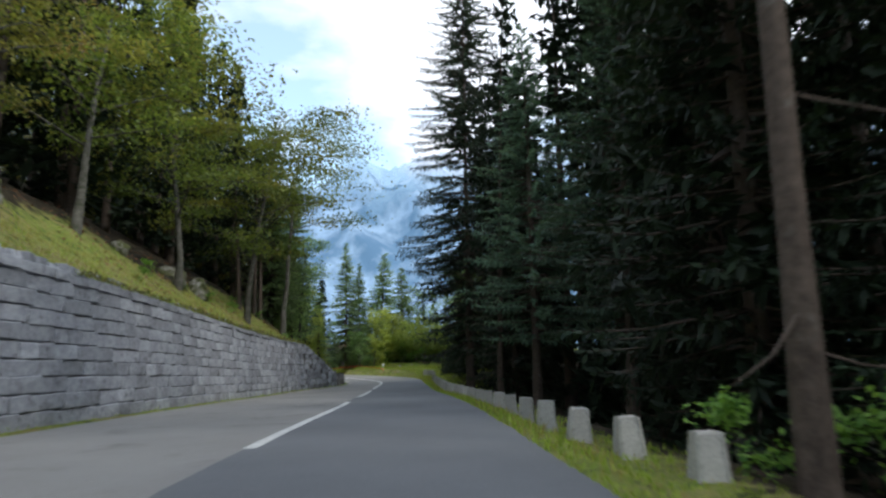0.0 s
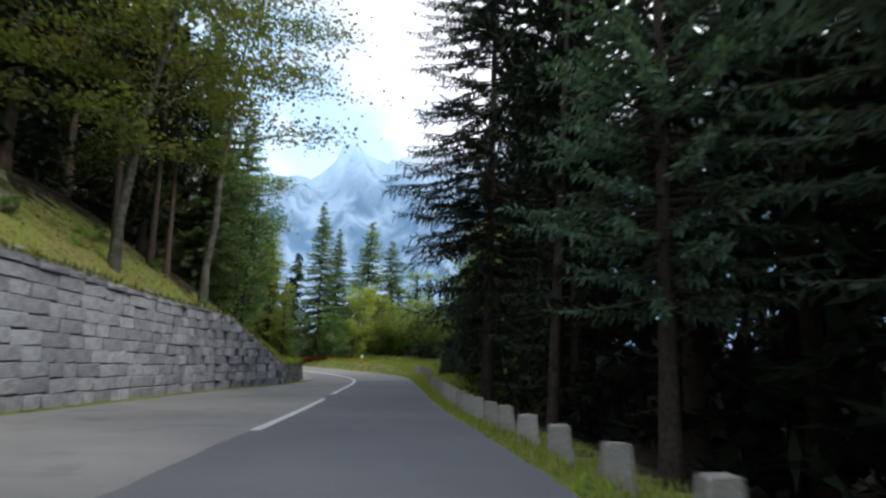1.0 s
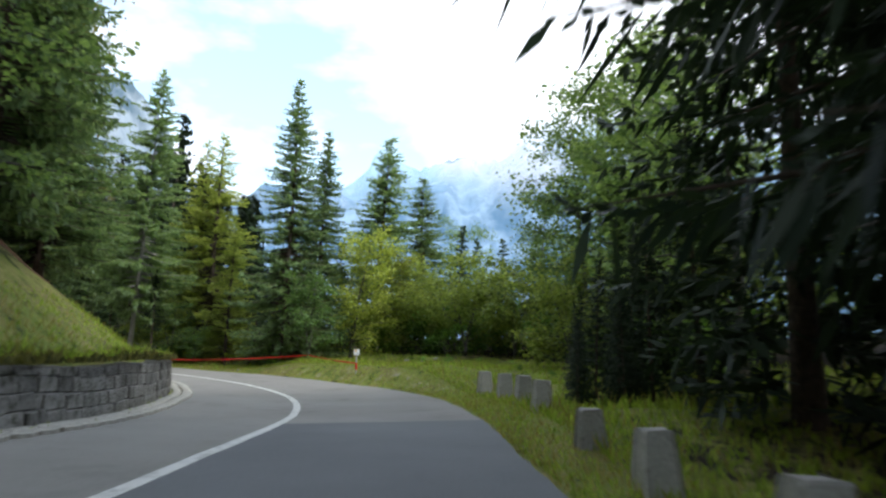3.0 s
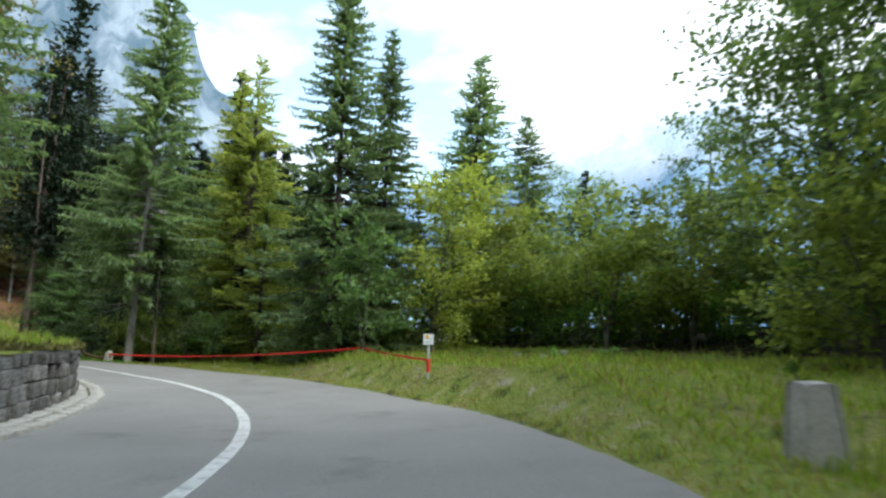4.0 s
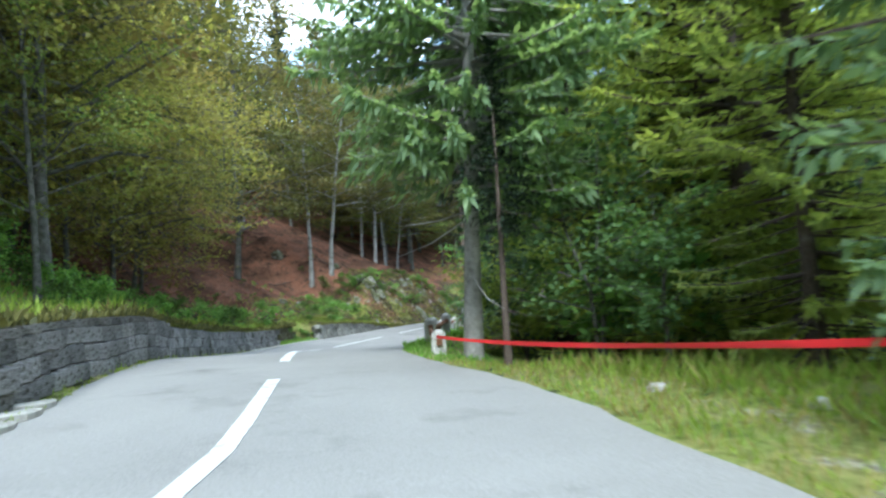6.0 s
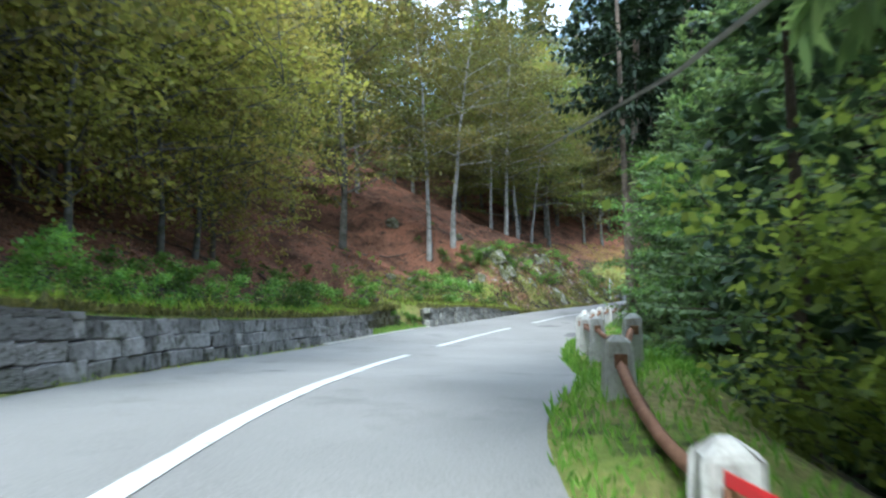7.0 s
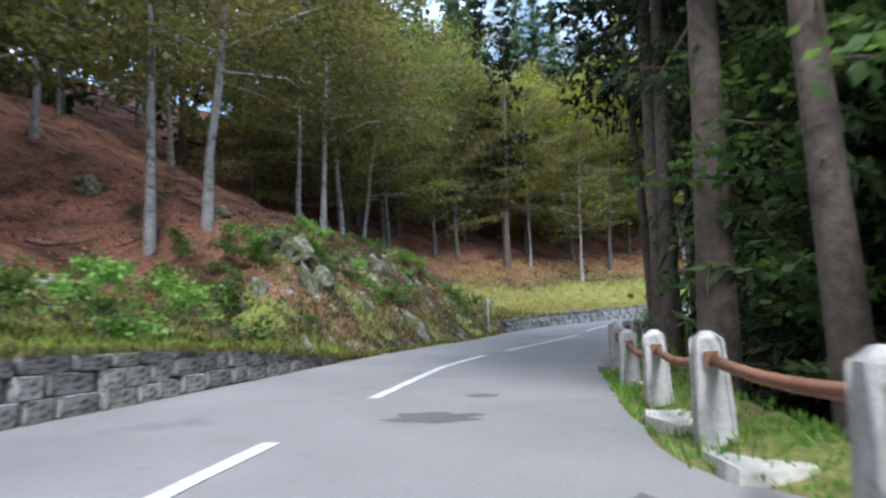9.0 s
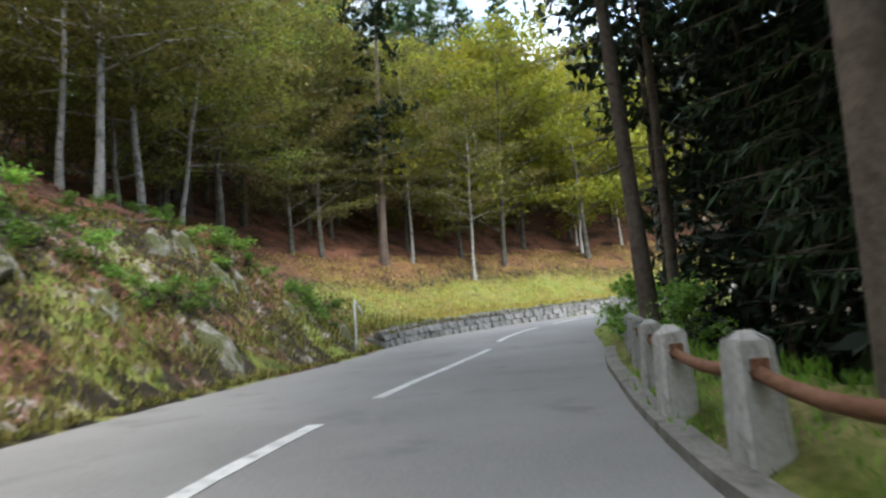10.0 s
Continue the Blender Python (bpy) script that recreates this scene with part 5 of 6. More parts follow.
# distance along the road, offset to its right and height of the top above the road
RAIL_POSTS = ((85.6, 0.88, 0.4), (88.5, 1.15, 0.58), (91.43, 1.92, 0.81), (93.66, 1.78, 0.81), (96.09, 1.75, 0.83), (98.25, 1.71, 0.87), (100.6, 1.7, 0.9), (102.86, 1.64, 0.92), (105.21, 1.69, 0.86),
              (107.46, 1.67, 0.88), (109.58, 1.62, 0.83), (111.61, 1.53, 0.77), (113.66, 1.58, 0.79), (115.34, 1.66, 0.78), (116.96, 1.75, 0.78), (118.9, 2.05, 0.78), (120.8, 2.3, 0.78), (122.8, 2.55, 0.78), (125.0, 2.8, 0.78), (127.2, 2.95, 0.78), (129.4, 2.95, 0.78))
WHITE = post_shapes(4, 0.27, 0.215, 0.26, 0.205, 0.82, material=M_POST_WHITE, cap=0.05)
_tops = []
for _k, (_s, _o, _up) in enumerate(RAIL_POSTS):
    _x, _y, _z = on_route(_s, _o, _up - 0.87)
    _ob = new("rail_post", WHITE[_k % 4])
    _ob.matrix_basis = pose(_x, _y, _z, random.Random(_k).uniform(-1.5, 1.5), random.Random(_k + 50).uniform(-1.5, 1.5), heading(_s) + random.Random(_k + 9).uniform(-5, 5))
    tagged(_ob, "pale weathered concrete post with a blunt top carrying a rusty rail", "post", "rail posts along the drop")
    for _side in (-1, 1):
        _bm = bmesh.new()
        box(_bm, -0.05, 0.05, _side * 0.118 - 0.012, _side * 0.118 + 0.012, 0.61, 0.72, 0.0, 0.004)
        part("bracket", _bm, M_RUST, _ob, "rusty steel plate that holds the rail")
    _tops.append(Vector((_x, _y, _z + 0.665)))
for _k, (_a, _b) in enumerate(zip(_tops, _tops[1:])):
    _rg = random.Random(_k)
    _sag = _rg.uniform(0.02, 0.16)
    _bm = bmesh.new()
    _pts = [_a.lerp(_b, u) + Vector((0, 0, -_sag * 4 * u * (1 - u))) for u in (0.05, 0.2, 0.4, 0.6, 0.8, 0.95)]
    tube(_bm, _pts, [0.047] * 6, 4)
    _ob = part("guard_rail", _bm, M_RUST)
    tagged(_ob, "rusty bent steel rail between two concrete posts", "rail", "rails along the drop")

stone_wall("retaining_wall_1", -14, 48.4, (20, 34), 0.33, 0.84, M_STONE, M_STONE_FAR, "tall dry retaining wall of grey squared stones", 1)
stone_wall("retaining_wall_2", 48.4, 103.3, (56, 90), 0.25, 0.46, M_BEND, M_BEND_FAR, "low grey stone retaining wall round the bend", 2, cap=False, uneven=0.02)
stone_wall("retaining_wall_3", 107.9, 116.5, (107, 120), 0.27, 0.5, M_MOSSY, M_MOSSY, "low mossy stone wall below the leaf-covered slope", 3, cap=False, uneven=0.02)
stone_wall("retaining_wall_5", 103.6, 107.7, (103, 109), 0.22, 0.40, M_OVERGROWN, M_OVERGROWN, "low mossy wall set back behind the grass", 5, cap=False, uneven=0.02)
stone_wall("retaining_wall_4", 131.8, 176.0, (131, 150), 0.28, 0.55, M_MOSSY, M_BEND_FAR, "low stone wall beside the climbing road", 4)


# ---- gutter stones round the inside of the bend ----
def slab_mesh(seed, w, d, h):
    rng = random.Random(seed)
    bm = bmesh.new()
    ring = [(math.cos(a) * w / 2 * rng.uniform(0.85, 1.1), math.sin(a) * d / 2 * rng.uniform(0.85, 1.1)) for a in (0.35, 1.2, 1.95, 2.8, 3.5, 4.35, 5.1, 5.95)]
    low = [bm.verts.new((x, y, -0.12)) for x, y in ring]
    top = [bm.verts.new((x * 0.97, y * 0.97, h * rng.uniform(0.7, 1.0))) for x, y in ring]
    cap = [bm.verts.new((x * 0.82, y * 0.82, h * rng.uniform(1.0, 1.25))) for x, y in ring]
    for a, b in ((low, top), (top, cap)):
        for i in range(8):
            bm.faces.new((a[i], a[(i + 1) % 8], b[(i + 1) % 8], b[i]))
    bm.faces.new(cap)
    me = bpy.data.meshes.new("slab")
    bm.to_mesh(me)
    bm.free()
    return me


GUTTER = [slab_mesh(k, 0.30, 0.62, 0.05) for k in range(6)]
for _me in GUTTER:
    _me.materials.append(M_SLAB)
gutter = thing("gutter", on_route(66, float(table(LEFT, 66))), "row of flat pale gutter stones along the bend", "gutter", kind="structure")
gutter.matrix_basis = Matrix.Identity(4)
_s, _rg = 53.0, random.Random(8)
while _s < 82:
    for _row in (0.10, 0.40):
        _ob = new("gutter_stone", _rg.choice(GUTTER))
        _ob.parent = gutter
        _ob.matrix_basis = pose(*on_route(_s + _rg.uniform(-0.08, 0.08), float(table(LEFT, _s)) - _row, 0.015), 0, 0, heading(_s) + _rg.uniform(-6, 6))
    _s += 0.60

# ---- repairs in the asphalt ----
def asphalt_patch(s, off, along, across, seed):
    rng = random.Random(seed)
    bm = bmesh.new()
    vs = []
    for k in range(18):
        a = 2 * math.pi * k / 18
        r = rng.uniform(0.7, 1.1) * (1 if k % 3 else 0.8)
        vs.append(bm.verts.new(on_route(s + math.sin(a) * along / 2 * r, off + math.cos(a) * across / 2 * r, 0.004)))
    bm.faces.new(vs)
    bmesh.ops.recalc_face_normals(bm, faces=bm.faces[:])
    ob = part("asphalt_patch", bm, M_ASPHALT_PATCH)
    tagged(ob, "dark irregular repair patch in the worn asphalt", "road patch", kind="structure")


for _row in ((109.1, -0.72, 0.8, 1.15, 1), (110.75, -0.42, 0.4, 0.5, 2), (92.1, -3.0, 0.22, 0.5, 3), (105.3, 0.95, 2.4, 0.55, 4)):
    asphalt_patch(*_row)


# ---- the sign in the meadow ----
def build_sign():
    x, y = -6.56, 69.72
    z = ground_at(x, y)
    top = -0.17
    ob = thing("trail_sign", (x, y, z), "small white sign with a yellow square on a steel pole", "sign", turn=math.degrees(math.atan2(-(x + 6.0), y - 64.5)) )
    h = top - z
    bm = bmesh.new()
    tube(bm, [(0, 0, -0.3), (0, 0, h * 0.5), (0, 0, h - 0.02)], [0.028] * 3, 8)
    part("pole", bm, M_STEEL, ob, "grey steel pole")
    bm = bmesh.new()
    box(bm, -0.11, 0.11, -0.045, -0.030, h - 0.225, h, 0.0)
    panel = part("panel", bm, M_SIGN, ob, "white sheet metal panel")
    bm = bmesh.new()
    box(bm, -0.068, 0.002, -0.050, -0.046, h - 0.09, h - 0.016)
    part("yellow_square", bm, M_YELLOW, panel, "yellow square")
    bm = bmesh.new()
    box(bm, -0.072, 0.1, -0.049, -0.046, h - 0.104, h - 0.097)
    part("rule", bm, M_INK, panel, "dark dividing line")
    for k, (x0, x1, z0, z1) in enumerate(((-0.075, -0.04, 0.18, 0.171), (-0.028, 0.0, 0.18, 0.171), (0.02, 0.045, 0.171, 0.166), (0.027, 0.034, 0.18, 0.132))):
        bm = bmesh.new()
        box(bm, x0, x1, -0.049, -0.046, h - z0, h - z1)
        part("text_bar", bm, M_INK, panel, "dark printed bar")
    bm = bmesh.new()
    tube(bm, [(0.004 * (-1) ** k, 0, h - 0.80 + k * 0.04) for k in range(8)], [0.036 + 0.004 * (k % 2) for k in range(8)], 8)
    part("tape_wrap", bm, M_TAPE, ob, "red tape wound round the pole")
    return Vector((x, y, top - 0.545))


def tape(points, sag, label):
    """A twisted plastic ribbon strung through points."""
    verts, faces = [], []
    rows = []
    for a, b in zip(points, points[1:]):
        n = 24
        for k in range(n + 1):
            u = k / n
            p = a.lerp(b, u) + Vector((0, 0, -sag * 4 * u * (1 - u)))
            rows.append((p, 0.5 * math.sin(u * 9.0) + 0.25 * math.sin(u * 23)))
    for p, w in rows:
        d = Vector((math.sin(w) * 0.5, math.sin(w) * 0.3, math.cos(w))) * 0.026
        verts += [p - d, p + d]
    for k in range(len(rows) - 1):
        faces.append((2 * k, 2 * k + 1, 2 * k + 3, 2 * k + 2))
    me = mesh_from("barrier_tape", verts, faces, M_TAPE)
    ob = new("barrier_tape", me)
    mod = ob.modifiers.new("thickness", "SOLIDIFY")
    mod.thickness = 0.003
    tagged(ob, label, "tape", "red tape round the meadow")


_pole = build_sign()
tape([_pole, Vector((-9.82, 75.14, -0.46))], 0.03, "red plastic barrier tape strung from the sign to a maple")
tape([Vector((-9.84, 75.18, -0.46)), Vector((-20.95, 78.1, -0.86))], 0.16, "red plastic barrier tape strung from a maple to a concrete post")


# ---- steel marker pole below the rocky bank ----
def build_marker():
    x, y, _ = on_route(131.1, -5.0)
    z = ground_at(x, y)
    ob = thing("marker_pole", (x, y, z), "thin grey steel marker pole with a slanting brace", "pole", turn=40)
    h = max(0.92 - z, 1.4)
    bm = bmesh.new()
    tube(bm, [(0, 0, -0.3), (0, 0, h * 0.5), (0, 0, h)], [0.035] * 3, 8)
    part("pole", bm, M_STEEL, ob)
    bm = bmesh.new()
    tube(bm, [(0, 0, h - 0.02), (0.13, 0, h - 0.25), (0.26, 0, h - 0.5)], [0.028] * 3, 6)
    part("brace", bm, M_STEEL, ob)


build_marker()


# ---- rocks ----
def rock_mesh(seed, material):
    bm = bmesh.new()
    bmesh.ops.create_icosphere(bm, subdivisions=3, radius=1.0)
    for v in bm.verts:
        n = noise.hetero_terrain(v.co * 1.1 + Vector((seed * 3.1, seed, 0)), 0.9, 2.2, 4, 0.6)
        c = noise.cell_vector(v.co * 1.6 + Vector((seed, 0, seed)))
        v.co *= 0.66 + 0.22 * n + 0.22 * c.x
        v.co.z *= 0.85
    me = bpy.data.meshes.new("rock")
    bm.to_mesh(me)
    bm.free()
    me.materials.append(material)
    return me


ROCKS = [rock_mesh(k + 1, M_ROCK) for k in range(6)]


def rock(x, y, size, seed, sink=0.35, squash=1.0, label="grey limestone rock with moss set in the bank"):
    rng = random.Random(seed)
    ob = new("rock", ROCKS[seed % 6])
    ob.matrix_basis = pose(x, y, ground_at(x, y) - sink * size + size * 0.3, rng.uniform(-25, 25), rng.uniform(-25, 25), rng.uniform(0, 360)) @ Matrix.Diagonal((size, size * rng.uniform(0.7, 1.1), size * squash, 1))
    tagged(ob, label, "rock", "rocks of the bank")


_rg = random.Random(21)
for _k in range(15):
    _s = 117 + 15 * ((_k * 0.618) % 1)
    _d = 0.9 + 3.0 * ((_k * 0.755) % 1)
    _p = on_route(_s, float(table(LEFT, _s)) - _d)
    _size = _rg.uniform(0.32, 0.62)
    _ob = new("rock_outcrop", ROCKS[_k % 6])
    _ob.matrix_basis = pose(_p.x, _p.y, ground_at(_p.x, _p.y) - 0.25 * _size, _rg.uniform(-15, 15), _rg.uniform(-38, -18), heading(_s) + _rg.uniform(-25, 25)) @ Matrix.Diagonal((0.42 * _size, _rg.uniform(0.5, 0.9) * _size, 1.5 * _size, 1))
    tagged(_ob, "grey mossy limestone outcrop in the steep bank", "rock", "outcrops of the bank")
for _k, (_x, _y, _size) in enumerate(((-54.21, 94.36, 0.6), (-54.83, 93.99, 0.5), (-53.59, 94.94, 0.45), (-49.77, 85.97, 0.3), (-50.71, 87.41, 0.35), (-56.49, 92.66, 0.4), (-59.63, 89.29, 0.5), (-13.5, 31, 0.9), (-12.9, 33, 0.8), (-13.6, 26, 0.5), (-13.2, 17.5, 0.6))):
    rock(_x, _y, _size, _k + 40, 0.35)
for _k, (_s, _o) in enumerate(((97.6, 0.66), (95.0, 0.7))):
    _x, _y, _z = on_route(_s, float(table(RIGHT, _s)) + _o)
    _ob = new("stone_block", slab_mesh(_k + 30, 0.42 + 0.12 * (_k % 3), 0.75, 0.10))
    _ob.data.materials.append(M_SLAB)
    _ob.matrix_basis = pose(_x, _y, ground_at(_x, _y) + 0.0, 3, 2, 55 + 13 * _k)
    tagged(_ob, "flat pale foundation stone at the foot of the rail posts", "stone", "foundation stones of the rail")
for _k, (_x, _y, _size) in enumerate(((-14.3, 76.8, 0.09), (-15.7, 76.9, 0.1), (-12.6, 76.2, 0.09), (-13.3, 75.6, 0.1), (-5.2, 76.6, 0.2), (-4.4, 76.2, 0.16), (-3.8, 77.0, 0.15))):
    _ob = new("pale_stone", slab_mesh(_k + 60, _size * 2, _size * 1.5, _size * 0.6))
    _ob.data.materials.append(M_SLAB)
    _ob.matrix_basis = pose(_x, _y, ground_at(_x, _y), 4, -3, 60 * _k)
    tagged(_ob, "pale stone lying in the meadow grass", "stone", "stones in the meadow")


def footing(s, off, along, across, seed):
    """A broken slab of pale concrete at the foot of the rail."""
    rng = random.Random(seed)
    p = on_route(s, off)
    bm = bmesh.new()
    ring = [(math.copysign(abs(math.cos(a)) ** 0.6, math.cos(a)) * across / 2 * rng.uniform(0.8, 1.1), math.copysign(abs(math.sin(a)) ** 0.6, math.sin(a)) * along / 2 * rng.uniform(0.85, 1.1)) for a in np.arange(0.2, 6.3, 0.48)]
    low, top = [bm.verts.new((x, y, -0.3)) for x, y in ring], [bm.verts.new((x * 0.98, y * 0.98, rng.uniform(0.0, 0.05))) for x, y in ring]
    n = len(ring)
    for i in range(n):
        bm.faces.new((low[i], low[(i + 1) % n], top[(i + 1) % n], top[i]))
    bm.faces.new(top)
    ob = part("concrete_footing", bm, M_FOOTING)
    ob.matrix_basis = pose(p.x, p.y, p.z + (0.05 if s > 104 else 0.15), 0, 2, heading(s))
    tagged(ob, "broken pale concrete footing at the foot of the rail posts", "footing", "footings of the rail")


for _row in ((105.0, 1.85, 1.5, 0.95, 1), (106.9, 1.75, 1.0, 0.6, 2), (108.5, 1.95, 1.1, 1.15, 3), (101.5, 2.0, 1.8, 0.6, 4), (98.9, 2.0, 1.0, 0.5, 5), (111.6, 1.8, 1.0, 0.6, 6)):
    footing(*_row)
strip("kerb", 113.6, 126.0, lambda s: [table(RIGHT, s) - 0.03, table(RIGHT, s) + 0.06, table(RIGHT, s) + 0.17], 0.085, M_KERB, "low worn concrete kerb beside the asphalt", "kerb", 0.2, 0.4, ragged=0.008)
# a pale kerb along the grass gap between the walls
strip("kerb", 99.5, 107.8, lambda s: [table(LEFT, s) - 0.10, table(LEFT, s) + 0.02], 0.035, M_FOOTING, "worn pale kerb beside the grass", "kerb", 0.15, 0.4, ragged=0.03)


# ---- fallen branches on the slopes ----
def fallen_branch(x, y, length, turn, seed):
    rng = random.Random(seed)
    z = ground_at(x, y)
    ob = thing("fallen_branch", (x, y, z), "dead grey-brown branch lying on the fallen leaves", "branch", "fallen branches")
    bm = bmesh.new()
    pts = []
    for k in range(6):
        u = k / 5 - 0.5
        px, py = math.cos(turn) * u * length, math.sin(turn) * u * length
        pts.append((px, py + rng.uniform(-0.06, 0.06), ground_at(x + px, y + py) - z + 0.05 + rng.uniform(0, 0.08)))
    tube(bm, pts, [0.055 - 0.008 * k for k in range(6)], 6)
    part("stem", bm, M_BARK, ob)
    for k in (2, 3, 4):
        a = turn + rng.choice((-1, 1)) * rng.uniform(0.5, 1.0)
        p = Vector(pts[k])
        bm = bmesh.new()
        tube(bm, [p, p + Vector((math.cos(a) * 0.3, math.sin(a) * 0.3, 0.1)), p + Vector((math.cos(a) * 0.65, math.sin(a) * 0.65, 0.16))], [0.022, 0.014, 0.006], 4)
        part("side_twig", bm, M_BARK, ob)


for _k in range(22):
    _s = 96 + 34 * ((_k * 0.618) % 1)
    _p = on_route(_s, float(table(LEFT, _s)) - 3.2 - 7.0 * ((_k * 0.755) % 1))
    fallen_branch(_p.x, _p.y, 1.2 + 1.6 * ((_k * 0.37) % 1), _k * 1.7, _k)

# ---- low plants ----
for _k in range(20):
    _p = on_route(57 + 24 * ((_k * 0.618) % 1), 4.2 + 6.5 * ((_k * 0.755) % 1))
    LOW_PLANTS.append((_p.x, _p.y, 0.14 + 0.16 * ((_k * 0.37) % 1)))
for _k in range(26):
    _s = 86 + 17 * ((_k * 0.618) % 1)
    _p = on_route(_s, float(table(LEFT, _s)) - 1.25 - 1.3 * ((_k * 0.755) % 1))
    LOW_PLANTS.append((_p.x, _p.y, 0.28 + 0.3 * ((_k * 0.37) % 1)))
for _k in range(34):
    _s = 86 + 30 * ((_k * 0.618) % 1)
    _d = 1.0 + 3.2 * ((_k * 0.755) % 1)
    _p = on_route(_s, float(table(LEFT, _s)) - _d)
    LOW_PLANTS.append((_p.x, _p.y, 0.35 + 0.5 * ((_k * 0.37) % 1)))
for _k in range(30):
    _s = 118 + 14 * ((_k * 0.618) % 1)
    _d = 1.5 + 3.5 * ((_k * 0.755) % 1)
    _p = on_route(_s, float(table(LEFT, _s)) - _d)
    LOW_PLANTS.append((_p.x, _p.y, 0.3 + 0.4 * ((_k * 0.37) % 1)))
for _k in range(16):
    _s = 93 + 13 * ((_k * 0.618) % 1)
    _p = on_route(_s, float(table(RIGHT, _s)) + 1.5 + 0.9 * ((_k * 0.755) % 1))
    LOW_PLANTS.append((_p.x, _p.y, 0.3 + 0.25 * ((_k * 0.37) % 1)))
for _k in range(8):
    _p = on_route(24 + 3.2 * _k, float(table(LEFT, 24 + 3.2 * _k)) - 3.0 - 1.5 * ((_k * 0.755) % 1))
    LOW_PLANTS.append((_p.x, _p.y, 0.4))
LOW_PLANTS += [(2.0, 75.5, 1.2), (3.2, 72.0, 1.1), (3.5, 70.0, 1.2), (4.0, 68.0, 1.1), (4.5, 66.0, 1.2), (3.2, 64.0, 1.1), (2.8, 62.0, 1.2), (4.6, 62.5, 1.2), (5.5, 64.5, 1.3)]
LOW_PLANTS += [(-7.0 + 1.05 * k, 81.8 + 0.6 * (k % 2) - 0.42 * k, 1.0 + 0.15 * (k % 3)) for k in range(10)]
LOW_PLANTS += [(-9.5 + 1.25 * k, 84.6 + 0.7 * (k % 2) - 0.5 * k, 1.5 + 0.2 * (k % 3)) for k in range(13)]
LOW_PLANTS += [(*on_route(120.5 + 1.3 * k, 2.9 + 0.25 * (k % 2))[:2], 0.5 + 0.12 * (k % 3)) for k in range(7)]
LOW_PLANTS += [(*on_route(_s, _o)[:2], _size) for _s, _o, _size in ((107.3, -6.9, 0.45), (107.75, -6.35, 0.4), (107.85, -5.95, 0.3), (103.45, -6.3, 0.35), (118.2, -10.4, 0.6), (119.0, -9.6, 0.55), (117.2, -9.8, 0.45))]
for _k in range(30):
    _s = 104 + 16 * ((_k * 0.618) % 1)
    _p = on_route(_s, float(table(LEFT, _s)) - 3.6 - 5.0 * ((_k * 0.755) % 1))
    LOW_PLANTS.append((_p.x, _p.y, 0.14 + 0.2 * ((_k * 0.37) % 1)))
LOW_PLANTS += [(4.2, 4.4, 0.9), (3.4, 7.6, 0.6), (4.9, 7.2, 0.9)]
for _x, _y, _size in LOW_PLANTS:
    plant("shrub", _x, _y, _size)
for _key in list(TREE_KINDS):
    _ob = TREE_KINDS[_key]
    for _child in list(_ob.children):
        bpy.data.objects.remove(_child)
    bpy.data.objects.remove(_ob)


# ---- grass and fallen leaves ----
def scatter(name, zones, material, label, height, width, seed, flat=False):
    """Blades or leaves strewn over stretches: rows of count, s0, s1, side, d0, d1, size."""
    rng = np.random.RandomState(seed)
    px, py, ps, top = [], [], [], []
    for count, s0, s1, side, d0, d1, size, *wall in zones:
        s = rng.uniform(s0, s1, count)
        d = d0 + (d1 - d0) * rng.rand(count) ** 1.4
        e = table(RIGHT, s) + d if side > 0 else table(LEFT, s) - table(SETBACK, s) - d
        x, y = np.interp(s, STEP, LINE[:, 0]), np.interp(s, STEP, LINE[:, 1])
        tx, ty = np.interp(s, STEP, TAN[:, 0]), np.interp(s, STEP, TAN[:, 1])
        px.append(x + ty * e), py.append(y - tx * e), ps.append(np.full(count, size))
        top.append(np.interp(s, STEP, LINE[:, 2]) + table(WALL_H, s) - 0.02 if wall else np.full(count, -999.0))
    x, y, k = np.concatenate(px), np.concatenate(py), np.concatenate(ps)
    clump = 0.5 + np.clip(0.35 + 0.5 * wavy(x, y, 0.55, 3.0) + 0.4 * wavy(x, y, 2.3, 1.0), 0, 1) * rng.rand(len(x))
    root = np.stack([x, y, np.maximum(ground_z(x, y) - 0.01, np.concatenate(top))], 1)
    if flat:
        d = unit(rng.normal(0, 1, (len(x), 3)) * (1, 1, 0.35))
        root[:, 2] += 0.03
    else:
        d = unit(rng.normal(0, 0.42, (len(x), 3)) * (1, 1, 0) + (0, 0, 1))
    ln = (height * k * clump * rng.uniform(0.5, 1.3, len(x)))[:, None]
    side = unit(np.cross(d, rng.normal(0, 1, (len(x), 3)))) * width * (0.6 + 0.6 * rng.rand(len(x), 1)) * np.maximum(k[:, None], 0.7)
    ob = new(name, blades_mesh(name, (root, root + d * ln, side), material))
    tagged(ob, label, name.split("_")[0], kind="stuff")


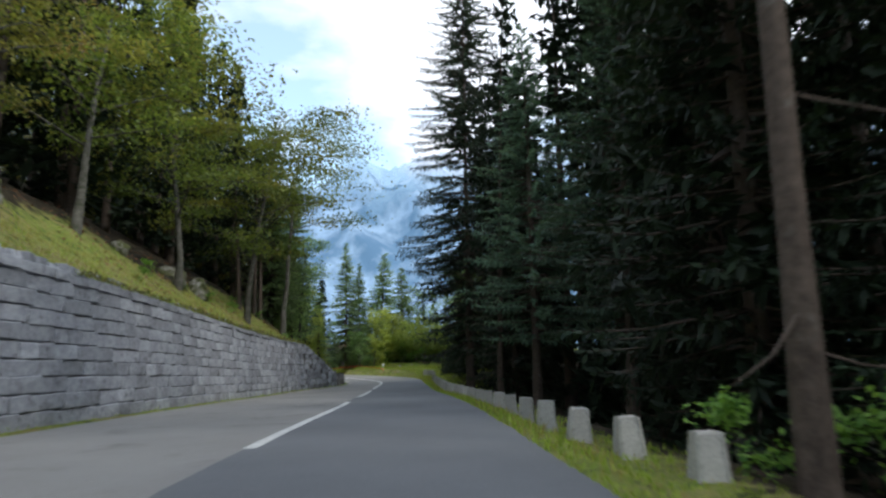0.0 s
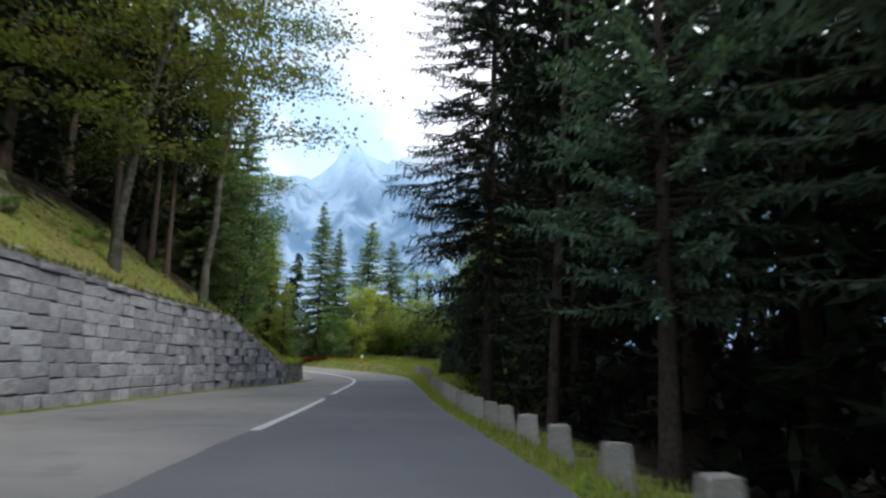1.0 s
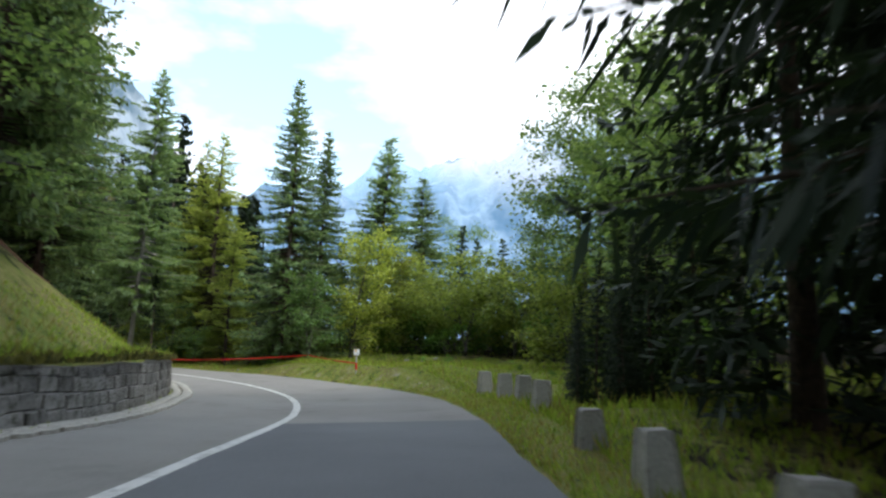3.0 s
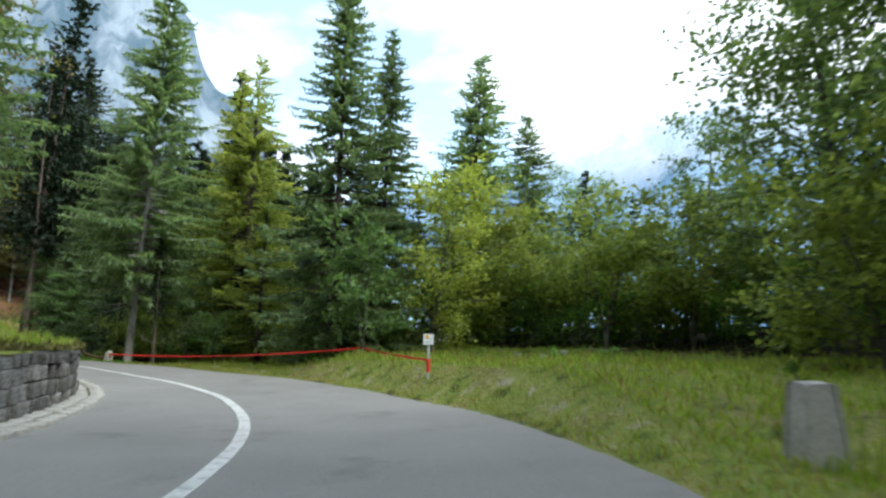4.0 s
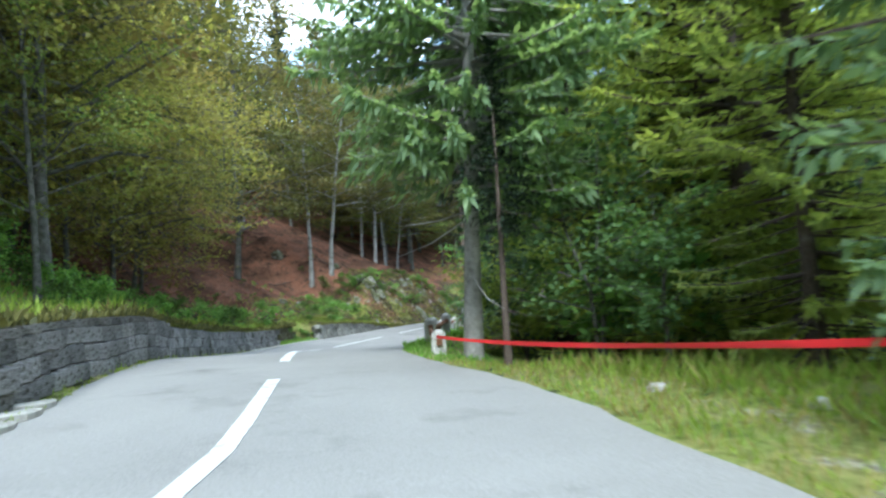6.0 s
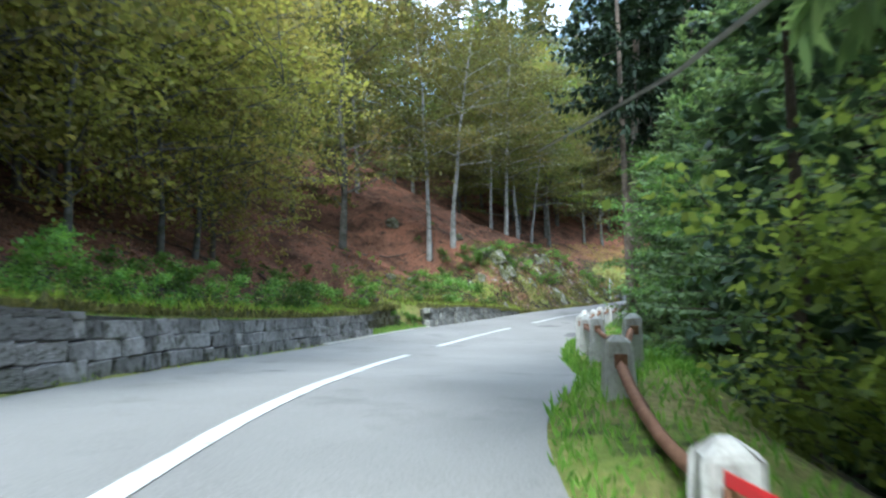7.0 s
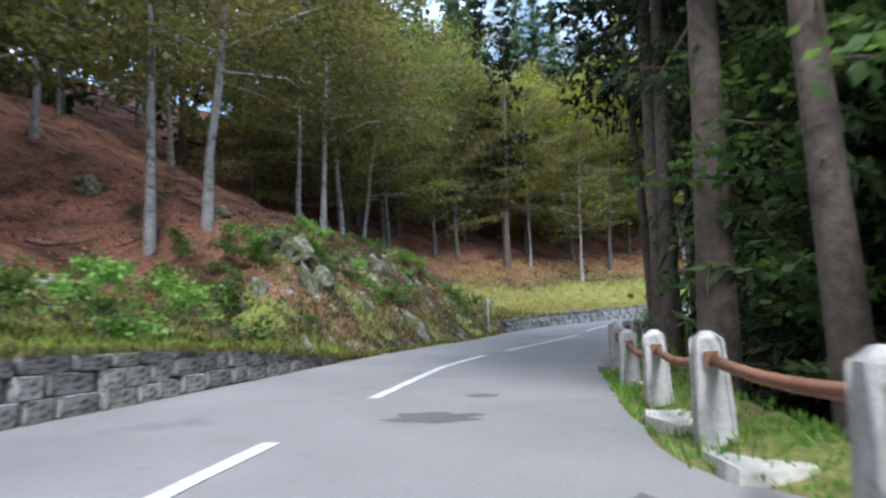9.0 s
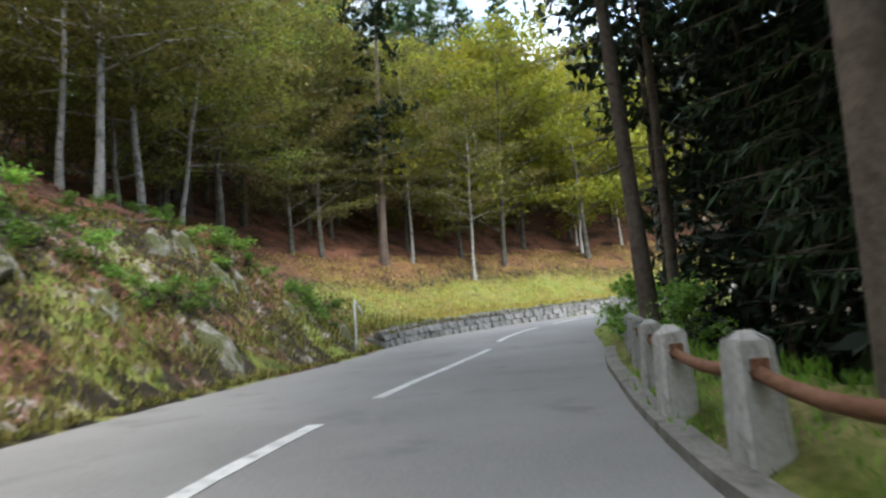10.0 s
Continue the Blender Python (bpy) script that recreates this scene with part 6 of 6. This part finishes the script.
scatter("grass", [(9000, 0, 50, 1, 0.05, 2.2, 1.0), (9000, 48, 84, 1, 0.1, 1.6, 0.8), (22000, 48, 84, 1, 1.0, 9.0, 1.5), (3000, 14, 49, -1, 0.1, 0.7, 1.4, 1), (7000, 50, 103.6, -1, 0.12, 0.8, 1.8, 1), (1800, 108.8, 118, -1, 0.1, 0.8, 1.6, 1), (4000, 60, 84, 1, 3.0, 12.0, 1.6), (5000, 8, 60, -1, 0.85, 4.5, 1.1), (8000, 60, 116, -1, 0.85, 3.0, 1.2), (1500, 50, 118, -1, -0.25, -0.02, 0.6), (900, 4, 50, -1, -0.3, -0.02, 0.6),
                  (2200, 117, 137, -1, 0.1, 5.0, 1.3), (5000, 106, 118, -1, 0.8, 5.5, 1.2), (5000, 134, 175, -1, 0.5, 7.0, 1.6)], L_GRASS, "green grass of the verges, meadow and banks", 0.17, 0.011, 5)
scatter("verge_grass", [(10000, 84, 122, 1, 0.03, 1.4, 1.0), (2600, 103.6, 107.6, -1, -1.4, 0.2, 0.8), (5000, 86, 103, -1, 0.7, 2.2, 1.2)], L_VERGE, "fresh green grass along the rail and between the walls", 0.16, 0.011, 15)
scatter("moss", [(2600, 14, 49, -1, -0.02, 0.75, 1.0, 1), (15000, 50, 103.3, -1, -0.06, 0.7, 1.0, 1), (2200, 103.6, 107.7, -1, -0.08, 0.7, 1.2, 1), (3500, 107.9, 118, -1, -0.06, 0.7, 1.0, 1), (16000, 115, 137, -1, 0.1, 5.5, 1.1), (4000, 106, 116, -1, 0.8, 5.0, 1.0), (3500, 132, 165, -1, -0.06, 0.6, 1.0, 1)], L_MOSS, "brown moss and withered plants along walls and banks", 0.20, 0.03, 9)
scatter("dry_grass", [(3000, 0, 50, 1, 0.1, 2.0, 0.9), (7000, 50, 84, 1, 0.05, 1.8, 0.8), (5000, 50, 84, 1, 1.0, 9.0, 1.4), (1500, 14, 49, -1, 0.05, 0.6, 1.0, 1), (2500, 50, 103.6, -1, 0.1, 0.7, 1.2, 1), (11000, 8, 60, -1, 0.5, 4.0, 1.1), (3000, 62, 116, -1, 0.45, 3.0, 1.0), (4500, 114, 137, -1, 0.1, 5.0, 1.3), (16000, 136, 175, -1, 0.5, 11.0, 1.9)], L_DRY, "dry yellow grass stalks among the green", 0.24, 0.008, 6)
scatter("straw", [(30000, 138, 176, -1, 0.4, 12.0, 1.0)], L_STRAW, "thick yellow dry grass on the sunny bank", 0.30, 0.022, 16)
scatter("leaf_litter", [(22000, 84, 142, -1, 1.8, 12.0, 1.0), (1500, 20, 52, -1, 2.0, 7.0, 1.0)], L_LITTER, "reddish brown fallen beech leaves on the slope", 0.16, 0.045, 7, True)
